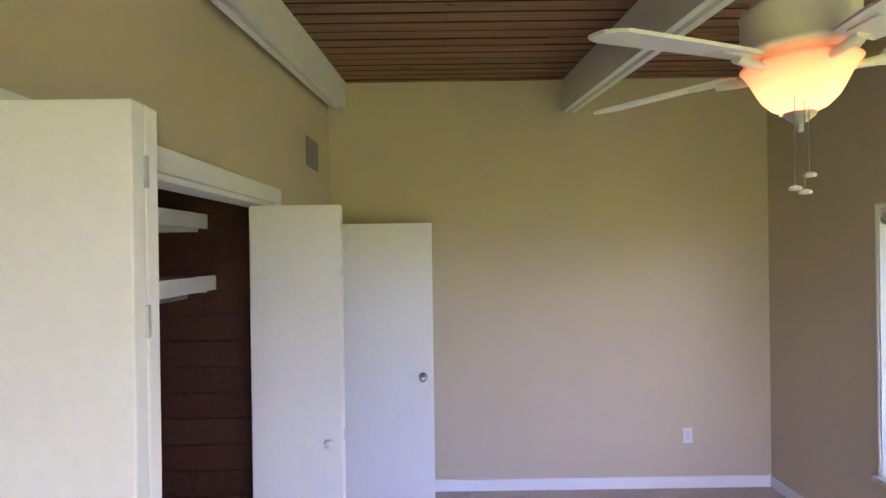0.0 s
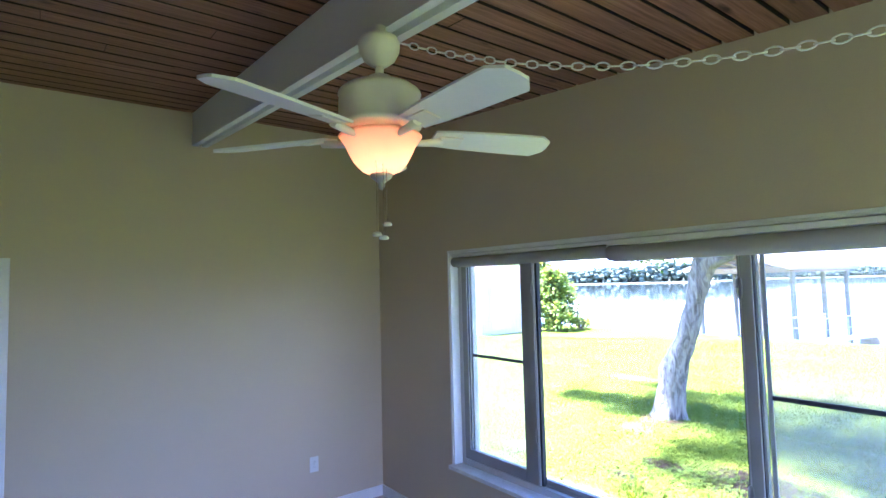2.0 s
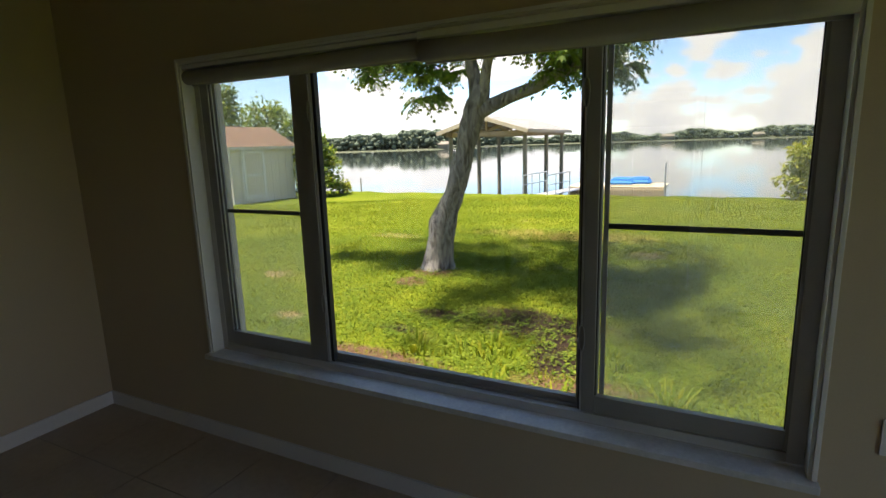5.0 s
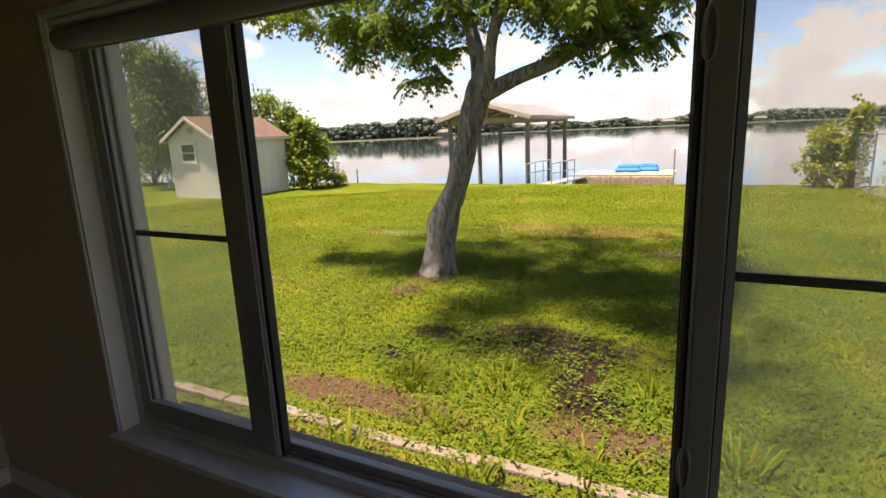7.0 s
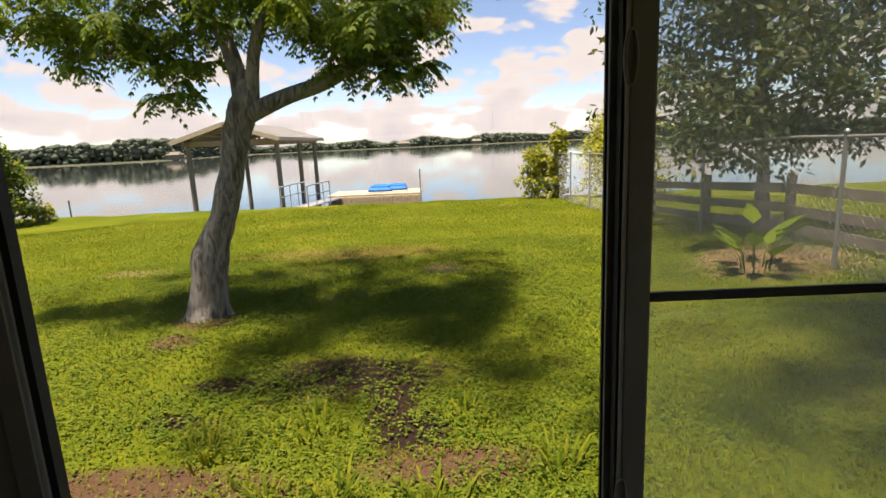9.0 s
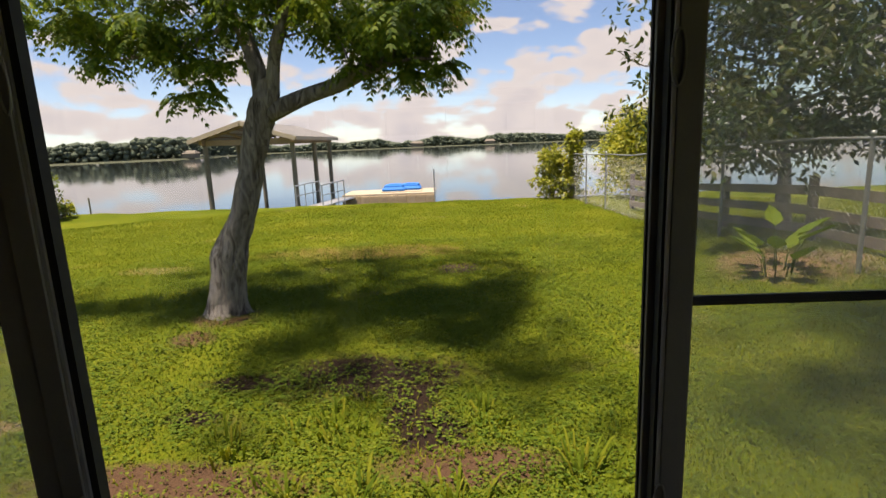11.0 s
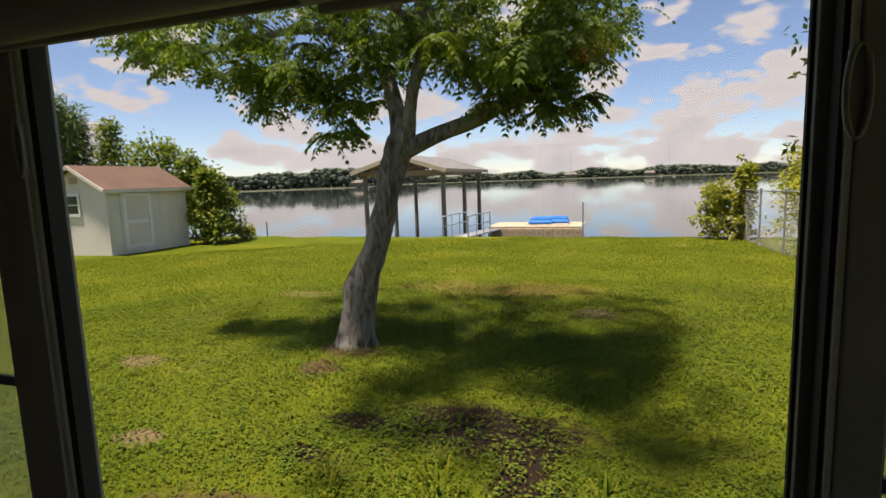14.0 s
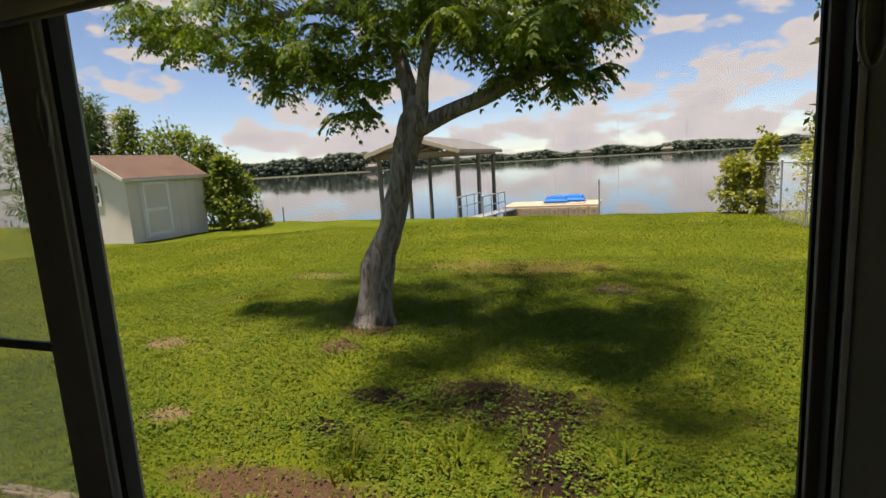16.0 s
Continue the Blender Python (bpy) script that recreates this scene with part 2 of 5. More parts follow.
k = Mat("lawn_soil", rough=0.95)
p = k.pos()
patch = k.noise(0.55, 6, 0.6, co=p)
tuft = k.noise(16, 5, 0.7, co=p)
c = k.ramp(k.mix(0.5, patch, tuft), [(0.32, (0.042, 0.062, 0.004)), (0.5, (0.095, 0.125, 0.008)), (0.68, (0.19, 0.185, 0.018))])
c = k.mix(k.ramp(k.noise(0.9, 5, 0.65, co=k.scaled(p, (1.0, 1.0, 1.0))), [(0.62, 0.0), (0.74, 0.55)]), c, (0.22, 0.165, 0.075))


def blot(cx, cy, rx, ry, ragged=0.9):
    """Where a bare spot of the lawn lies: 1 inside, 0 outside, with a ragged edge."""
    m = k.n.new("ShaderNodeMapping")
    m.inputs["Location"].default_value, m.inputs["Scale"].default_value = (-cx / rx, -cy / ry, 0), (1 / rx, 1 / ry, 0)
    k.l.new(p, m.inputs["Vector"])
    d = k.n.new("ShaderNodeVectorMath")
    d.operation = "LENGTH"
    k.l.new(m.outputs[0], d.inputs[0])
    w = k.n.new("ShaderNodeMath")
    w.operation = "MULTIPLY_ADD"
    k.l.new(k.noise(4.5, 6, 0.7, co=p), w.inputs[0])
    w.inputs[1].default_value = ragged * 2
    k.l.new(d.outputs["Value"], w.inputs[2])
    h = k.n.new("ShaderNodeMath")
    h.operation = "MULTIPLY"
    k.l.new(w.outputs[0], h.inputs[0])
    h.inputs[1].default_value = 0.25
    edge = (1.0 + ragged) * 0.25
    return k.ramp(h.outputs[0], [(edge - 0.07, 1.0), (edge + 0.05, 0.0)])


MUD, SAND, MULCH = (0.026, 0.017, 0.012), (0.20, 0.14, 0.075), (0.10, 0.058, 0.034)
# centre x, y, half sizes, colour of the bare spots
SPOTS = [(5.72, 2.35, 0.42, 0.85, MUD), (5.55, 3.3, 0.14, 0.42, MUD), (5.2, 2.0, 0.5, 0.22, MUD), (4.8, 1.85, 0.35, 0.24, MUD), (5.0, 3.5, 0.12, 0.2, MUD), (9.35, 1.68, 0.35, 0.32, (0.07, 0.05, 0.035)),
         (4.3, 3.35, 0.2, 0.85, MULCH), (4.45, 1.6, 0.22, 0.55, MULCH), (6.27, 6.35, 0.2, 0.28, SAND), (6.37, 4.22, 0.2, 0.22, MULCH), (7.0, 4.15, 0.35, 0.35, MULCH),
         (9.9, 6.6, 0.3, 0.6, (0.18, 0.15, 0.05)), (3.4, 3.0, 0.42, 9.0, MULCH), (10.9, 3.4, 0.7, 1.8, (0.16, 0.125, 0.03)), (8.2, -2.6, 0.9, 1.0, (0.2, 0.13, 0.08)), (4.86, 4.86, 0.12, 0.2, SAND)]
for cx, cy, rx, ry, color in SPOTS:
    c = k.mix(blot(cx, cy, rx, ry), c, color)
k.color(c).bump(tuft, 0.9, 0.05)
k.b.inputs["Specular IOR Level"].default_value = 0.04
SOIL = k.m

GRASS = leafy("grass_blades", (0.06, 0.10, 0.007), (0.13, 0.172, 0.011), (0.235, 0.23, 0.022), 0.35, 0.8, 0.08, 0.45)
WEED = leafy("broadleaf_weeds", (0.05, 0.095, 0.009), (0.098, 0.155, 0.015), (0.17, 0.205, 0.024), 0.3, 0.75, 0.1, 0.5)
LEAF = leafy("tree_leaves", (0.05, 0.10, 0.014), (0.105, 0.18, 0.024), (0.21, 0.26, 0.04), 0.5)
BIG_LEAF = leafy("large_glossy_leaves", (0.03, 0.055, 0.02), (0.055, 0.09, 0.03), (0.13, 0.13, 0.055), 0.25)
SHRUB = leafy("shrub_leaves", (0.065, 0.115, 0.016), (0.14, 0.205, 0.026), (0.27, 0.28, 0.045), 0.45)
YELLOW = leafy("yellow_green_leaves", (0.16, 0.19, 0.025), (0.29, 0.31, 0.045), (0.42, 0.40, 0.075), 0.45)
CEDAR_LEAF = leafy("cedar_foliage", (0.045, 0.085, 0.025), (0.085, 0.14, 0.04), (0.16, 0.20, 0.06), 0.3)
# lightened green: the air haze over the lake is put into this colour
FAR_WOOD = plain("haze_tinted_trees", (0.075, 0.098, 0.068), (0.115, 0.142, 0.092), 1.0, scale=0.12, fine=0.6, bump=0.0)

k = Mat("lake_water", (0.035, 0.045, 0.04), 0.04)
w1 = k.noise(0.9, 3, 0.5, co=k.scaled(k.pos(), (1.0, 0.45, 1.0)))
k.bump(w1, 0.05, 0.1)
k.b.inputs["IOR"].default_value = 1.33
k.b.inputs["Specular IOR Level"].default_value = 1.0
WATER = k.m

k = Mat("frosted_bowl", (0.86, 0.72, 0.55), 0.45)
t = k.n.new("ShaderNodeBsdfTranslucent")
t.inputs[0].default_value = (0.80, 0.55, 0.36, 1)
s = k.n.new("ShaderNodeMixShader")
s.inputs[0].default_value = 0.45
k.l.new(k.b.outputs[0], s.inputs[1]), k.l.new(t.outputs[0], s.inputs[2]), k.l.new(s.outputs[0], k.out.inputs[0])
k.bump(k.noise(40, 3), 0.2, 0.003)
BOWL = k.m


# ---- building helpers ----
def bm_box(bm, x0, x1, y0, y1, z0, z1, bevel=0.0):
    g = bmesh.ops.create_cube(bm, size=1.0, matrix=Matrix.LocRotScale(((x0 + x1) / 2, (y0 + y1) / 2, (z0 + z1) / 2), None, (x1 - x0, y1 - y0, z1 - z0)))
    if bevel:
        edges = list({e for v in g["verts"] for e in v.link_edges})
        bmesh.ops.bevel(bm, geom=edges, offset=bevel, segments=2, affect="EDGES", profile=0.6)
    return bm


def box(x0, x1, y0, y1, z0, z1, bevel=0.0):
    return bm_box(bmesh.new(), x0, x1, y0, y1, z0, z1, bevel)


def bm_tube(bm, a, b, r0, r1=None, sides=10, caps=True):
    a, b = Vector(a), Vector(b)
    d = b - a
    m = Matrix.Translation((a + b) / 2) @ d.to_track_quat("Z", "Y").to_matrix().to_4x4()
    bmesh.ops.create_cone(bm, cap_ends=caps, segments=sides, radius1=r0, radius2=r0 if r1 is None else r1, depth=d.length, matrix=m)
    return bm


def tube(a, b, r0, r1=None, sides=10):
    return bm_tube(bmesh.new(), a, b, r0, r1, sides)


def lathe(profile, sides=32, centre=(0, 0, 0)):
    """A turned shape from (radius, height) pairs about the z axis at centre."""
    bm = bmesh.new()
    rings = [[bm.verts.new((centre[0] + r * math.cos(2 * math.pi * i / sides), centre[1] + r * math.sin(2 * math.pi * i / sides), centre[2] + z)) for i in range(sides)] for r, z in profile]
    for lo, hi in zip(rings, rings[1:]):
        for i in range(sides):
            bm.faces.new((lo[i], lo[(i + 1) % sides], hi[(i + 1) % sides], hi[i]))
    for ring in (rings[0][::-1], rings[-1]):
        if (ring[0].co - ring[1].co).length > 1e-5:
            bm.faces.new(ring)
    bmesh.ops.recalc_face_normals(bm, faces=bm.faces[:])
    for f in bm.faces:
        f.smooth = True
    return bm


def bm_path_tube(bm, pts, radii, sides=9):
    """A limb that follows points with its own radius at each."""
    pts = [Vector(q) for q in pts]
    rings = []
    for i, q in enumerate(pts):
        d = (pts[min(i + 1, len(pts) - 1)] - pts[max(i - 1, 0)]).normalized()
        u = d.cross(Vector((0.31, 0.77, 0.55))).normalized()
        v = d.cross(u)
        wob = [1 + 0.13 * noise.noise(q * 2.3 + Vector((7 * math.cos(a), 7 * math.sin(a), 0)) * 0.2) for a in (2 * math.pi * j / sides for j in range(sides))]
        rings.append([bm.verts.new(q + radii[i] * wob[j] * (math.cos(2 * math.pi * j / sides) * u + math.sin(2 * math.pi * j / sides) * v)) for j in range(sides)])
    for lo, hi in zip(rings, rings[1:]):
        for j in range(sides):
            bm.faces.new((lo[j], lo[(j + 1) % sides], hi[(j + 1) % sides], hi[j])).smooth = True
    bm.faces.new(rings[-1])
    bm.faces.new(rings[0][::-1])
    return bm


def smooth_path(pts, radii, steps=5):
    """Points of a soft curve through pts, with radii between those given."""
    pts = [Vector(q) for q in pts]
    out, rad = [], []
    for i in range(len(pts) - 1):
        a, b = pts[max(i - 1, 0)], pts[i]
        c2, d = pts[i + 1], pts[min(i + 2, len(pts) - 1)]
        for s in range(steps):
            t = s / steps
            out.append(0.5 * (2 * b + (c2 - a) * t + (2 * a - 5 * b + 4 * c2 - d) * t * t + (3 * b - a - 3 * c2 + d) * t ** 3))
            rad.append(radii[i] * (1 - t) + radii[i + 1] * t)
    return out + [pts[-1]], rad + [radii[-1]]


def finish(name, bm, material):
    me = bpy.data.meshes.new(name)
    bm.to_mesh(me)
    bm.free()
    me.materials.append(material)
    return new(name, me)


def part(name, bm, material, parent, label=""):
    ob = finish(name, bm, material)
    ob.parent = parent
    return tagged(ob, label) if label else ob


def thing(name, label, category, group="", kind="", at=(0, 0, 0)):
    ob = new(name)
    ob.location = at
    bpy.context.view_layer.update()
    return tagged(ob, label, category, group, kind)


def solid(name, bm, material, label, category, group="", kind=""):
    return tagged(finish(name, bm, material), label, category, group, kind)


def soup(name, verts, faces, material, parent=None):
    me = bpy.data.meshes.new(name)
    me.from_pydata(verts, [], faces)
    me.materials.append(material)
    ob = new(name, me)
    ob.parent = parent
    return ob


# ---- room shell ----
XE, XW, YN, YS = 2.58, -0.70, 4.20, -1.60
W0, W1, WZ0, WZ1 = 0.475, 3.205, 0.50, 2.015


def ceil_z(y):
    return 2.725 + 0.08 * y


def sloped(bm, x0, x1, y0, y1, drop0, drop1):
    """A block whose top and bottom follow the ceiling's slope, that far under it."""
    vs = [bm.verts.new((x, y, ceil_z(y) - d)) for d in (drop1, drop0) for x, y in ((x0, y0), (x1, y0), (x1, y1), (x0, y1))]
    for q in ((3, 2, 1, 0), (4, 5, 6, 7), (0, 1, 5, 4), (1, 2, 6, 5), (2, 3, 7, 6), (3, 0, 4, 7)):
        bm.faces.new([vs[i] for i in q])
    return bm


def structure(name, bm, material, label):
    return solid(name, bm, material, label, name.split("_")[0], kind="structure")


bm = bmesh.new()
for b in ((YS, W0, -0.4, 3.1), (W1, YN, -0.4, 3.1), (W0, W1, -0.4, WZ0 - 0.03), (W0, W1, WZ1, 3.1)):
    bm_box(bm, XE, XE + 0.12, *b)
structure("wall_east", bm, WALL, "tan painted wall with a wide lake window")
bm = bmesh.new()
for b in ((YS - 0.12, W0, -0.4, 3.1), (W1, YN + 0.12, -0.4, 3.1), (W0, W1, -0.4, WZ0 - 0.03), (W0, W1, WZ1, 3.1)):
    bm_box(bm, XE + 0.123, XE + 0.25, *b)
structure("wall_outer", bm, PLASTER, "rough stuccoed outer face of the house wall")
structure("wall_north", box(XW - 1.4, XE, YN, YN + 0.12, -0.02, 3.15), WALL, "plain tan painted end wall")
bm = bmesh.new()
for b in ((XW - 0.9, 0.28, -0.02, 3.15), (2.22, XE, -0.02, 3.15), (0.28, 2.22, 2.05, 3.15)):
    bm_box(bm, b[0], b[1], YS - 0.12, YS, b[2], b[3])
structure("wall_south", bm, WALL, "plain tan painted wall with an assumed, unseen opening behind the walker")
C0, C1, D0, D1, DH = 0.90, 2.885, 3.13, 3.92, 2.05
bm = bmesh.new()
for b in ((YS, C0, 0, 3.1), (C1, D0, 0, 3.1), (D1, YN, 0, 3.1), (C0, C1, DH, 3.1), (D0, D1, 1.998, 3.1)):
    bm_box(bm, XW - 0.12, XW, *b)
structure("wall_west", bm, WALL, "tan painted wall with closet opening and doorway")
bm = bmesh.new()
bm_box(bm, XW - 0.85, XW - 0.75, C0 - 0.2, D0 - 0.06, 0, 2.9), bm_box(bm, XW - 0.75, XW - 0.12, C0 - 0.2, C0 - 0.1, 0, 2.9), bm_box(bm, XW - 0.75, XW - 0.12, D0 - 0.12, D0 - 0.06, 0, 2.9)
bm_box(bm, XW - 0.75, XW - 0.12, C0 - 0.1, D0 - 0.12, 2.75, 2.85)
structure("wall_closet", bm, CEDAR, "dark cedar inner walls of the closet")
bm = bmesh.new()
bm_box(bm, XW - 1.4, XW - 1.3, D0 - 0.06, YN, 0, 2.9), bm_box(bm, XW - 1.3, XW - 0.12, D0 - 0.06, D0 - 0.003, 0, 2.9), bm_box(bm, XW - 1.3, XW - 0.12, D0, YN, 2.5, 2.6)
structure("wall_hall", bm, WALL, "tan walls of the small hall beyond the door")

# boarded ceiling, one mesh: backing and boards with gaps; the gaps' shade is put into the dark colour of backing and
# board sides
bm = sloped(bmesh.new(), XW - 0.12, XE + 0.25, YS - 0.12, YN + 0.12, -0.06, -0.022)
ceiling = structure("ceiling", bm, GAP_SHADE, "sloped dark wood plank ceiling with open joints")
ceiling.data.materials.append(CEIL_WOOD)
bm = bmesh.new()
bm.from_mesh(ceiling.data)
y, rng = YS, random.Random(3)
while y < YN:
    w = 0.133
    cut = [XW, rng.uniform(-0.3, 2.2), XE]
    for a, b in zip(cut, cut[1:]):
        n = len(bm.faces)
        sloped(bm, a + 0.001, b - 0.001, y + 0.0085, min(y + w - 0.0075 - rng.random() * 0.004, YN), -0.02, rng.uniform(-0.001, 0.002))
        bm.faces.ensure_lookup_table()
        for f in bm.faces[n:]:
            f.normal_update()
            f.material_index = 1 if f.normal.z < -0.9 else 0
    y += w
bm.to_mesh(ceiling.data)
bm.free()
structure("roof", sloped(bmesh.new(), XW - 1.5, XE + 0.27, YS - 0.2, YN + 0.2, -0.2, -0.063), SHED_ROOF, "flat sloping house roof above the boards")
structure("floor", box(XW - 1.4, XE, YS, YN, -0.12, -0.004), GROUT, "beige tiled bedroom floor with thin grout lines")


def beam(name, x0, x1, label, deep=0.242):
    """A painted ceiling beam with a grooved under-edge."""
    t = thing(name, label, "beam", "ceiling beams", "structure")
    part("beam_body", sloped(bmesh.new(), x0, x1, YS, YN, 0.003, deep - 0.027), WHITE, t)
    third = (x1 - x0) / 3
    part("edge_strip", sloped(bmesh.new(), x0 - 0.002, x0 + third, YS, YN, deep - 0.026, deep), WHITE, t)
    part("edge_strip", sloped(bmesh.new(), x1 - third, x1 + 0.002, YS, YN, deep - 0.026, deep), WHITE, t)
    return t


beam("beam", 1.052, 1.15, "white painted ceiling beam with grooved underside above the fan")
beam("beam", XW + 0.05, XW + 0.137, "white painted ceiling beam running along the closet wall", 0.21)


def moulding(name, x0, x1, y0, y1):
    bm = box(x0, x1, y0, y1, 0.0, 0.085)
    return structure(name, bm, WHITE, "white painted baseboard along the wall")


moulding("baseboard_north", XW, XE, YN - 0.014, YN - 0.001)
moulding("baseboard_east", XE - 0.014, XE - 0.001, YS, YN - 0.014)
moulding("baseboard_south", XW, 0.28, YS + 0.001, YS + 0.014)
moulding("baseboard_west", XW + 0.001, XW + 0.014, YS + 0.014, C0 - 0.075)


def casing(name, y0, y1, top, label, wide=0.075):
    t = thing(name, label, "door frame", kind="structure")
    for a, b in ((y0 - 0.072, y0), (y1, y1 + 0.072)):
        part("side_casing", box(XW + 0.001, XW + 0.018, a, b, 0, top + wide, 0.003), WHITE, t)
    part("head_casing", box(XW + 0.001, XW + 0.018, y0, y1, top, top + wide, 0.003), WHITE, t)
    for a, b in ((y0 + 0.001, y0 + 0.014), (y1 - 0.014, y1 - 0.001)):
        part("jamb", box(XW - 0.119, XW + 0.001, a, b, 0, top), WHITE, t)
    part("head_jamb", box(XW - 0.119, XW + 0.001, y0 + 0.014, y1 - 0.014, top - 0.022, top - 0.002), WHITE, t)
    return t


casing("door_frame_1", C0, C1, DH, "white wooden frame round the open closet")
casing("door_frame_2", D0 + 0.06, D1, 1.997, "white wooden frame of the bedroom doorway", 0.05)

# ---- closet ----
closet = thing("closet_lining", "dark reddish cedar boards lining the closet back", "wall panelling", kind="structure")
z = 0.0
board = None
while z < 2.7:
    for a, b in ((C0 - 0.1, 1.6 + rng.uniform(-0.4, 0.4)), (None, D0 - 0.125)):
        a = last if a is None else a
        part("plank", box(XW - 0.748, XW - 0.735, a + 0.002, b - 0.002, z + 0.002, z + 0.133), CEDAR, closet)
        last = b
    part("plank", box(XW - 0.734, XW - 0.125, D0 - 0.134, D0 - 0.1215, z + 0.002, z + 0.133), CEDAR, closet)
    z += 0.135


def closet_shelf(z, front, label):
    t = thing("closet_shelf", label, "shelf", "closet shelves")
    part("shelf_board", box(XW - 0.734, front, C0 - 0.098, D0 - 0.122, z, z + 0.02, 0.002), WHITE, t)
    part("front_edge", box(front + 0.001, front + 0.02, C0 - 0.098, D0 - 0.122, z - 0.055, z + 0.022, 0.003), WHITE, t)
    part("cleat", box(XW - 0.734, front - 0.03, D0 - 0.142, D0 - 0.122, z - 0.07, z - 0.001), WHITE, t)
    return t


closet_shelf(1.67, XW - 0.36, "white painted closet shelf with a deep front edge")
closet_shelf(1.985, XW - 0.40, "upper white painted closet shelf in shadow")
rod = thing("closet_rail", "dark metal clothes rail under the closet shelf", "rail")
part("rod", tube((XW - 0.5, C0 - 0.098, 1.58), (XW - 0.5, D0 - 0.122, 1.58), 0.013), GALV, rod)


def bifold(name, y, label, knob_side, edge):
    """Two closet door leaves folded flat against each other, standing out from the wall."""
    t = thing(name, label, "closet door", "bifold closet doors")
    for i in range(2):
        y0 = y + 0.0325 * i
        leaf = part("door_leaf", box(XW - 0.02 + 0.022, edge, y0, y0 + 0.030, 0.02, 2.01, 0.003), DOOR, t)
        if (i == 0) == (knob_side < 0):
            yk = y0 if knob_side < 0 else y0 + 0.030
            kb = lathe([(0.0, 0.04), (0.016, 0.038), (0.021, 0.028), (0.017, 0.016), (0.009, 0.010), (0.011, 0.0)], 20)
            kb.transform(pose(edge - 0.055, yk, 0.975, 90 if knob_side < 0 else -90, 0, 0))
            part("knob", kb, WHITE, leaf, "round white painted knob")
    for z in (0.3, 1.0, 1.72, 1.92):
        part("hinge", box(edge - 0.006, edge + 0.003, y + 0.026, y + 0.036, z - 0.022, z + 0.022, 0.002), GALV, t)
    return t


bifold("bifold_door", 0.915, "white flush bifold closet door folded open beside the closet opening", 1, XW + 0.445)
bifold("bifold_door", 2.545, "white flush bifold closet door folded open with round knob", -1, XW + 0.394)

# ---- bedroom door, open against the end wall ----
door = thing("door_1", "white flush bedroom door standing open before the end wall", "door", kind="structure")
leaf = part("door_leaf", box(XW + 0.006, 0.065, 3.945, 3.98, 0.012, 1.992, 0.003), DOOR, door)
for s in (-1, 1):
    y = 3.945 if s < 0 else 3.98
    kb = lathe([(0.0, 0.062), (0.018, 0.060), (0.026, 0.050), (0.026, 0.040), (0.014, 0.030), (0.011, 0.010), (0.030, 0.008), (0.032, 0.0)], 24)
    kb.transform(pose(-0.008, y, 0.915, 90 if s < 0 else -90, 0, 0))
    part("door_knob", kb, CHROME, leaf, "round chrome door knob")
for z in (0.25, 1.0, 1.75):
    part("hinge", box(XW - 0.002, XW + 0.012, 3.93, 3.96, z - 0.045, z + 0.045, 0.002), CHROME, door)


# ---- vent, outlets ----
vent = thing("wall_vent", "small grey metal return-air vent high on the wall", "vent")
part("vent_frame", box(XW + 0.001, XW + 0.008, 3.53, 3.545, 2.34, 2.53, 0.002), VENT, vent)
part("vent_frame", box(XW + 0.001, XW + 0.008, 3.815, 3.83, 2.34, 2.53, 0.002), VENT, vent)
part("vent_frame", box(XW + 0.001, XW + 0.008, 3.545, 3.815, 2.34, 2.356, 0.002), VENT, vent)
part("vent_frame", box(XW + 0.001, XW + 0.008, 3.545, 3.815, 2.514, 2.53, 0.002), VENT, vent)
part("backing", box(XW + 0.0005, XW + 0.002, 3.545, 3.815, 2.356, 2.514), GASKET, vent)
slat = None
for i in range(9):
    bm = box(-0.0015, 0.0015, 3.546, 3.814, -0.009, 0.009)
    bm.transform(pose(XW + 0.008, 0, 2.365 + i * 0.0175, 0, 35, 0))
    part("slat", bm, VENT, vent)


def outlet(m, label):
    t = thing("wall_outlet", label, "outlet", "wall outlets")
    part("cover_plate", box(-0.036, 0.036, -0.006, 0.0, -0.058, 0.058, 0.002), PLATE, t)
    for dz in (-0.021, 0.021):
        s = part("socket", box(-0.017, 0.017, -0.0085, -0.0062, dz - 0.014, dz + 0.014, 0.001), PLATE, t)
        for dx in (-0.006, 0.006):
            part("slot", box(dx - 0.0012, dx + 0.0012, -0.0092, -0.0086, dz - 0.005, dz + 0.006), GASKET, s)
    part("screw", tube((0, -0.0085, 0), (0, -0.006, 0), 0.003), CHROME, t)
    t.matrix_basis = m
    return t


outlet(pose(1.953, YN - 0.001, 0.39), "white duplex outlet low on the end wall")
outlet(pose(XE - 0.001, 0.285, 0.69, 0, 0, -90), "white duplex outlet on the wall beside the window")

# ---- window ----
FX0, FX1 = XE + 0.075, XE + 0.165
trim = thing("window_trim", "white painted window reveal boards", "window trim", kind="structure")
part("reveal_side", box(XE + 0.001, FX0 - 0.002, W0 + 0.001, W0 + 0.012, WZ0, WZ1 - 0.013), WHITE, trim)
part("reveal_side", box(XE + 0.001, FX0 - 0.002, W1 - 0.012, W1 - 0.001, WZ0, WZ1 - 0.013), WHITE, trim)
part("reveal_head", box(XE + 0.001, FX0 - 0.002, W0 + 0.001, W1 - 0.001, WZ1 - 0.012, WZ1 - 0.001), WHITE, trim)
for a, b in ((W0 - 0.014, W0 + 0.001), (W1 - 0.001, W1 + 0.014)):
    part("edge_bead", box(XE - 0.006, XE + 0.001, a, b, WZ0, WZ1 + 0.014, 0.002), WHITE, trim)
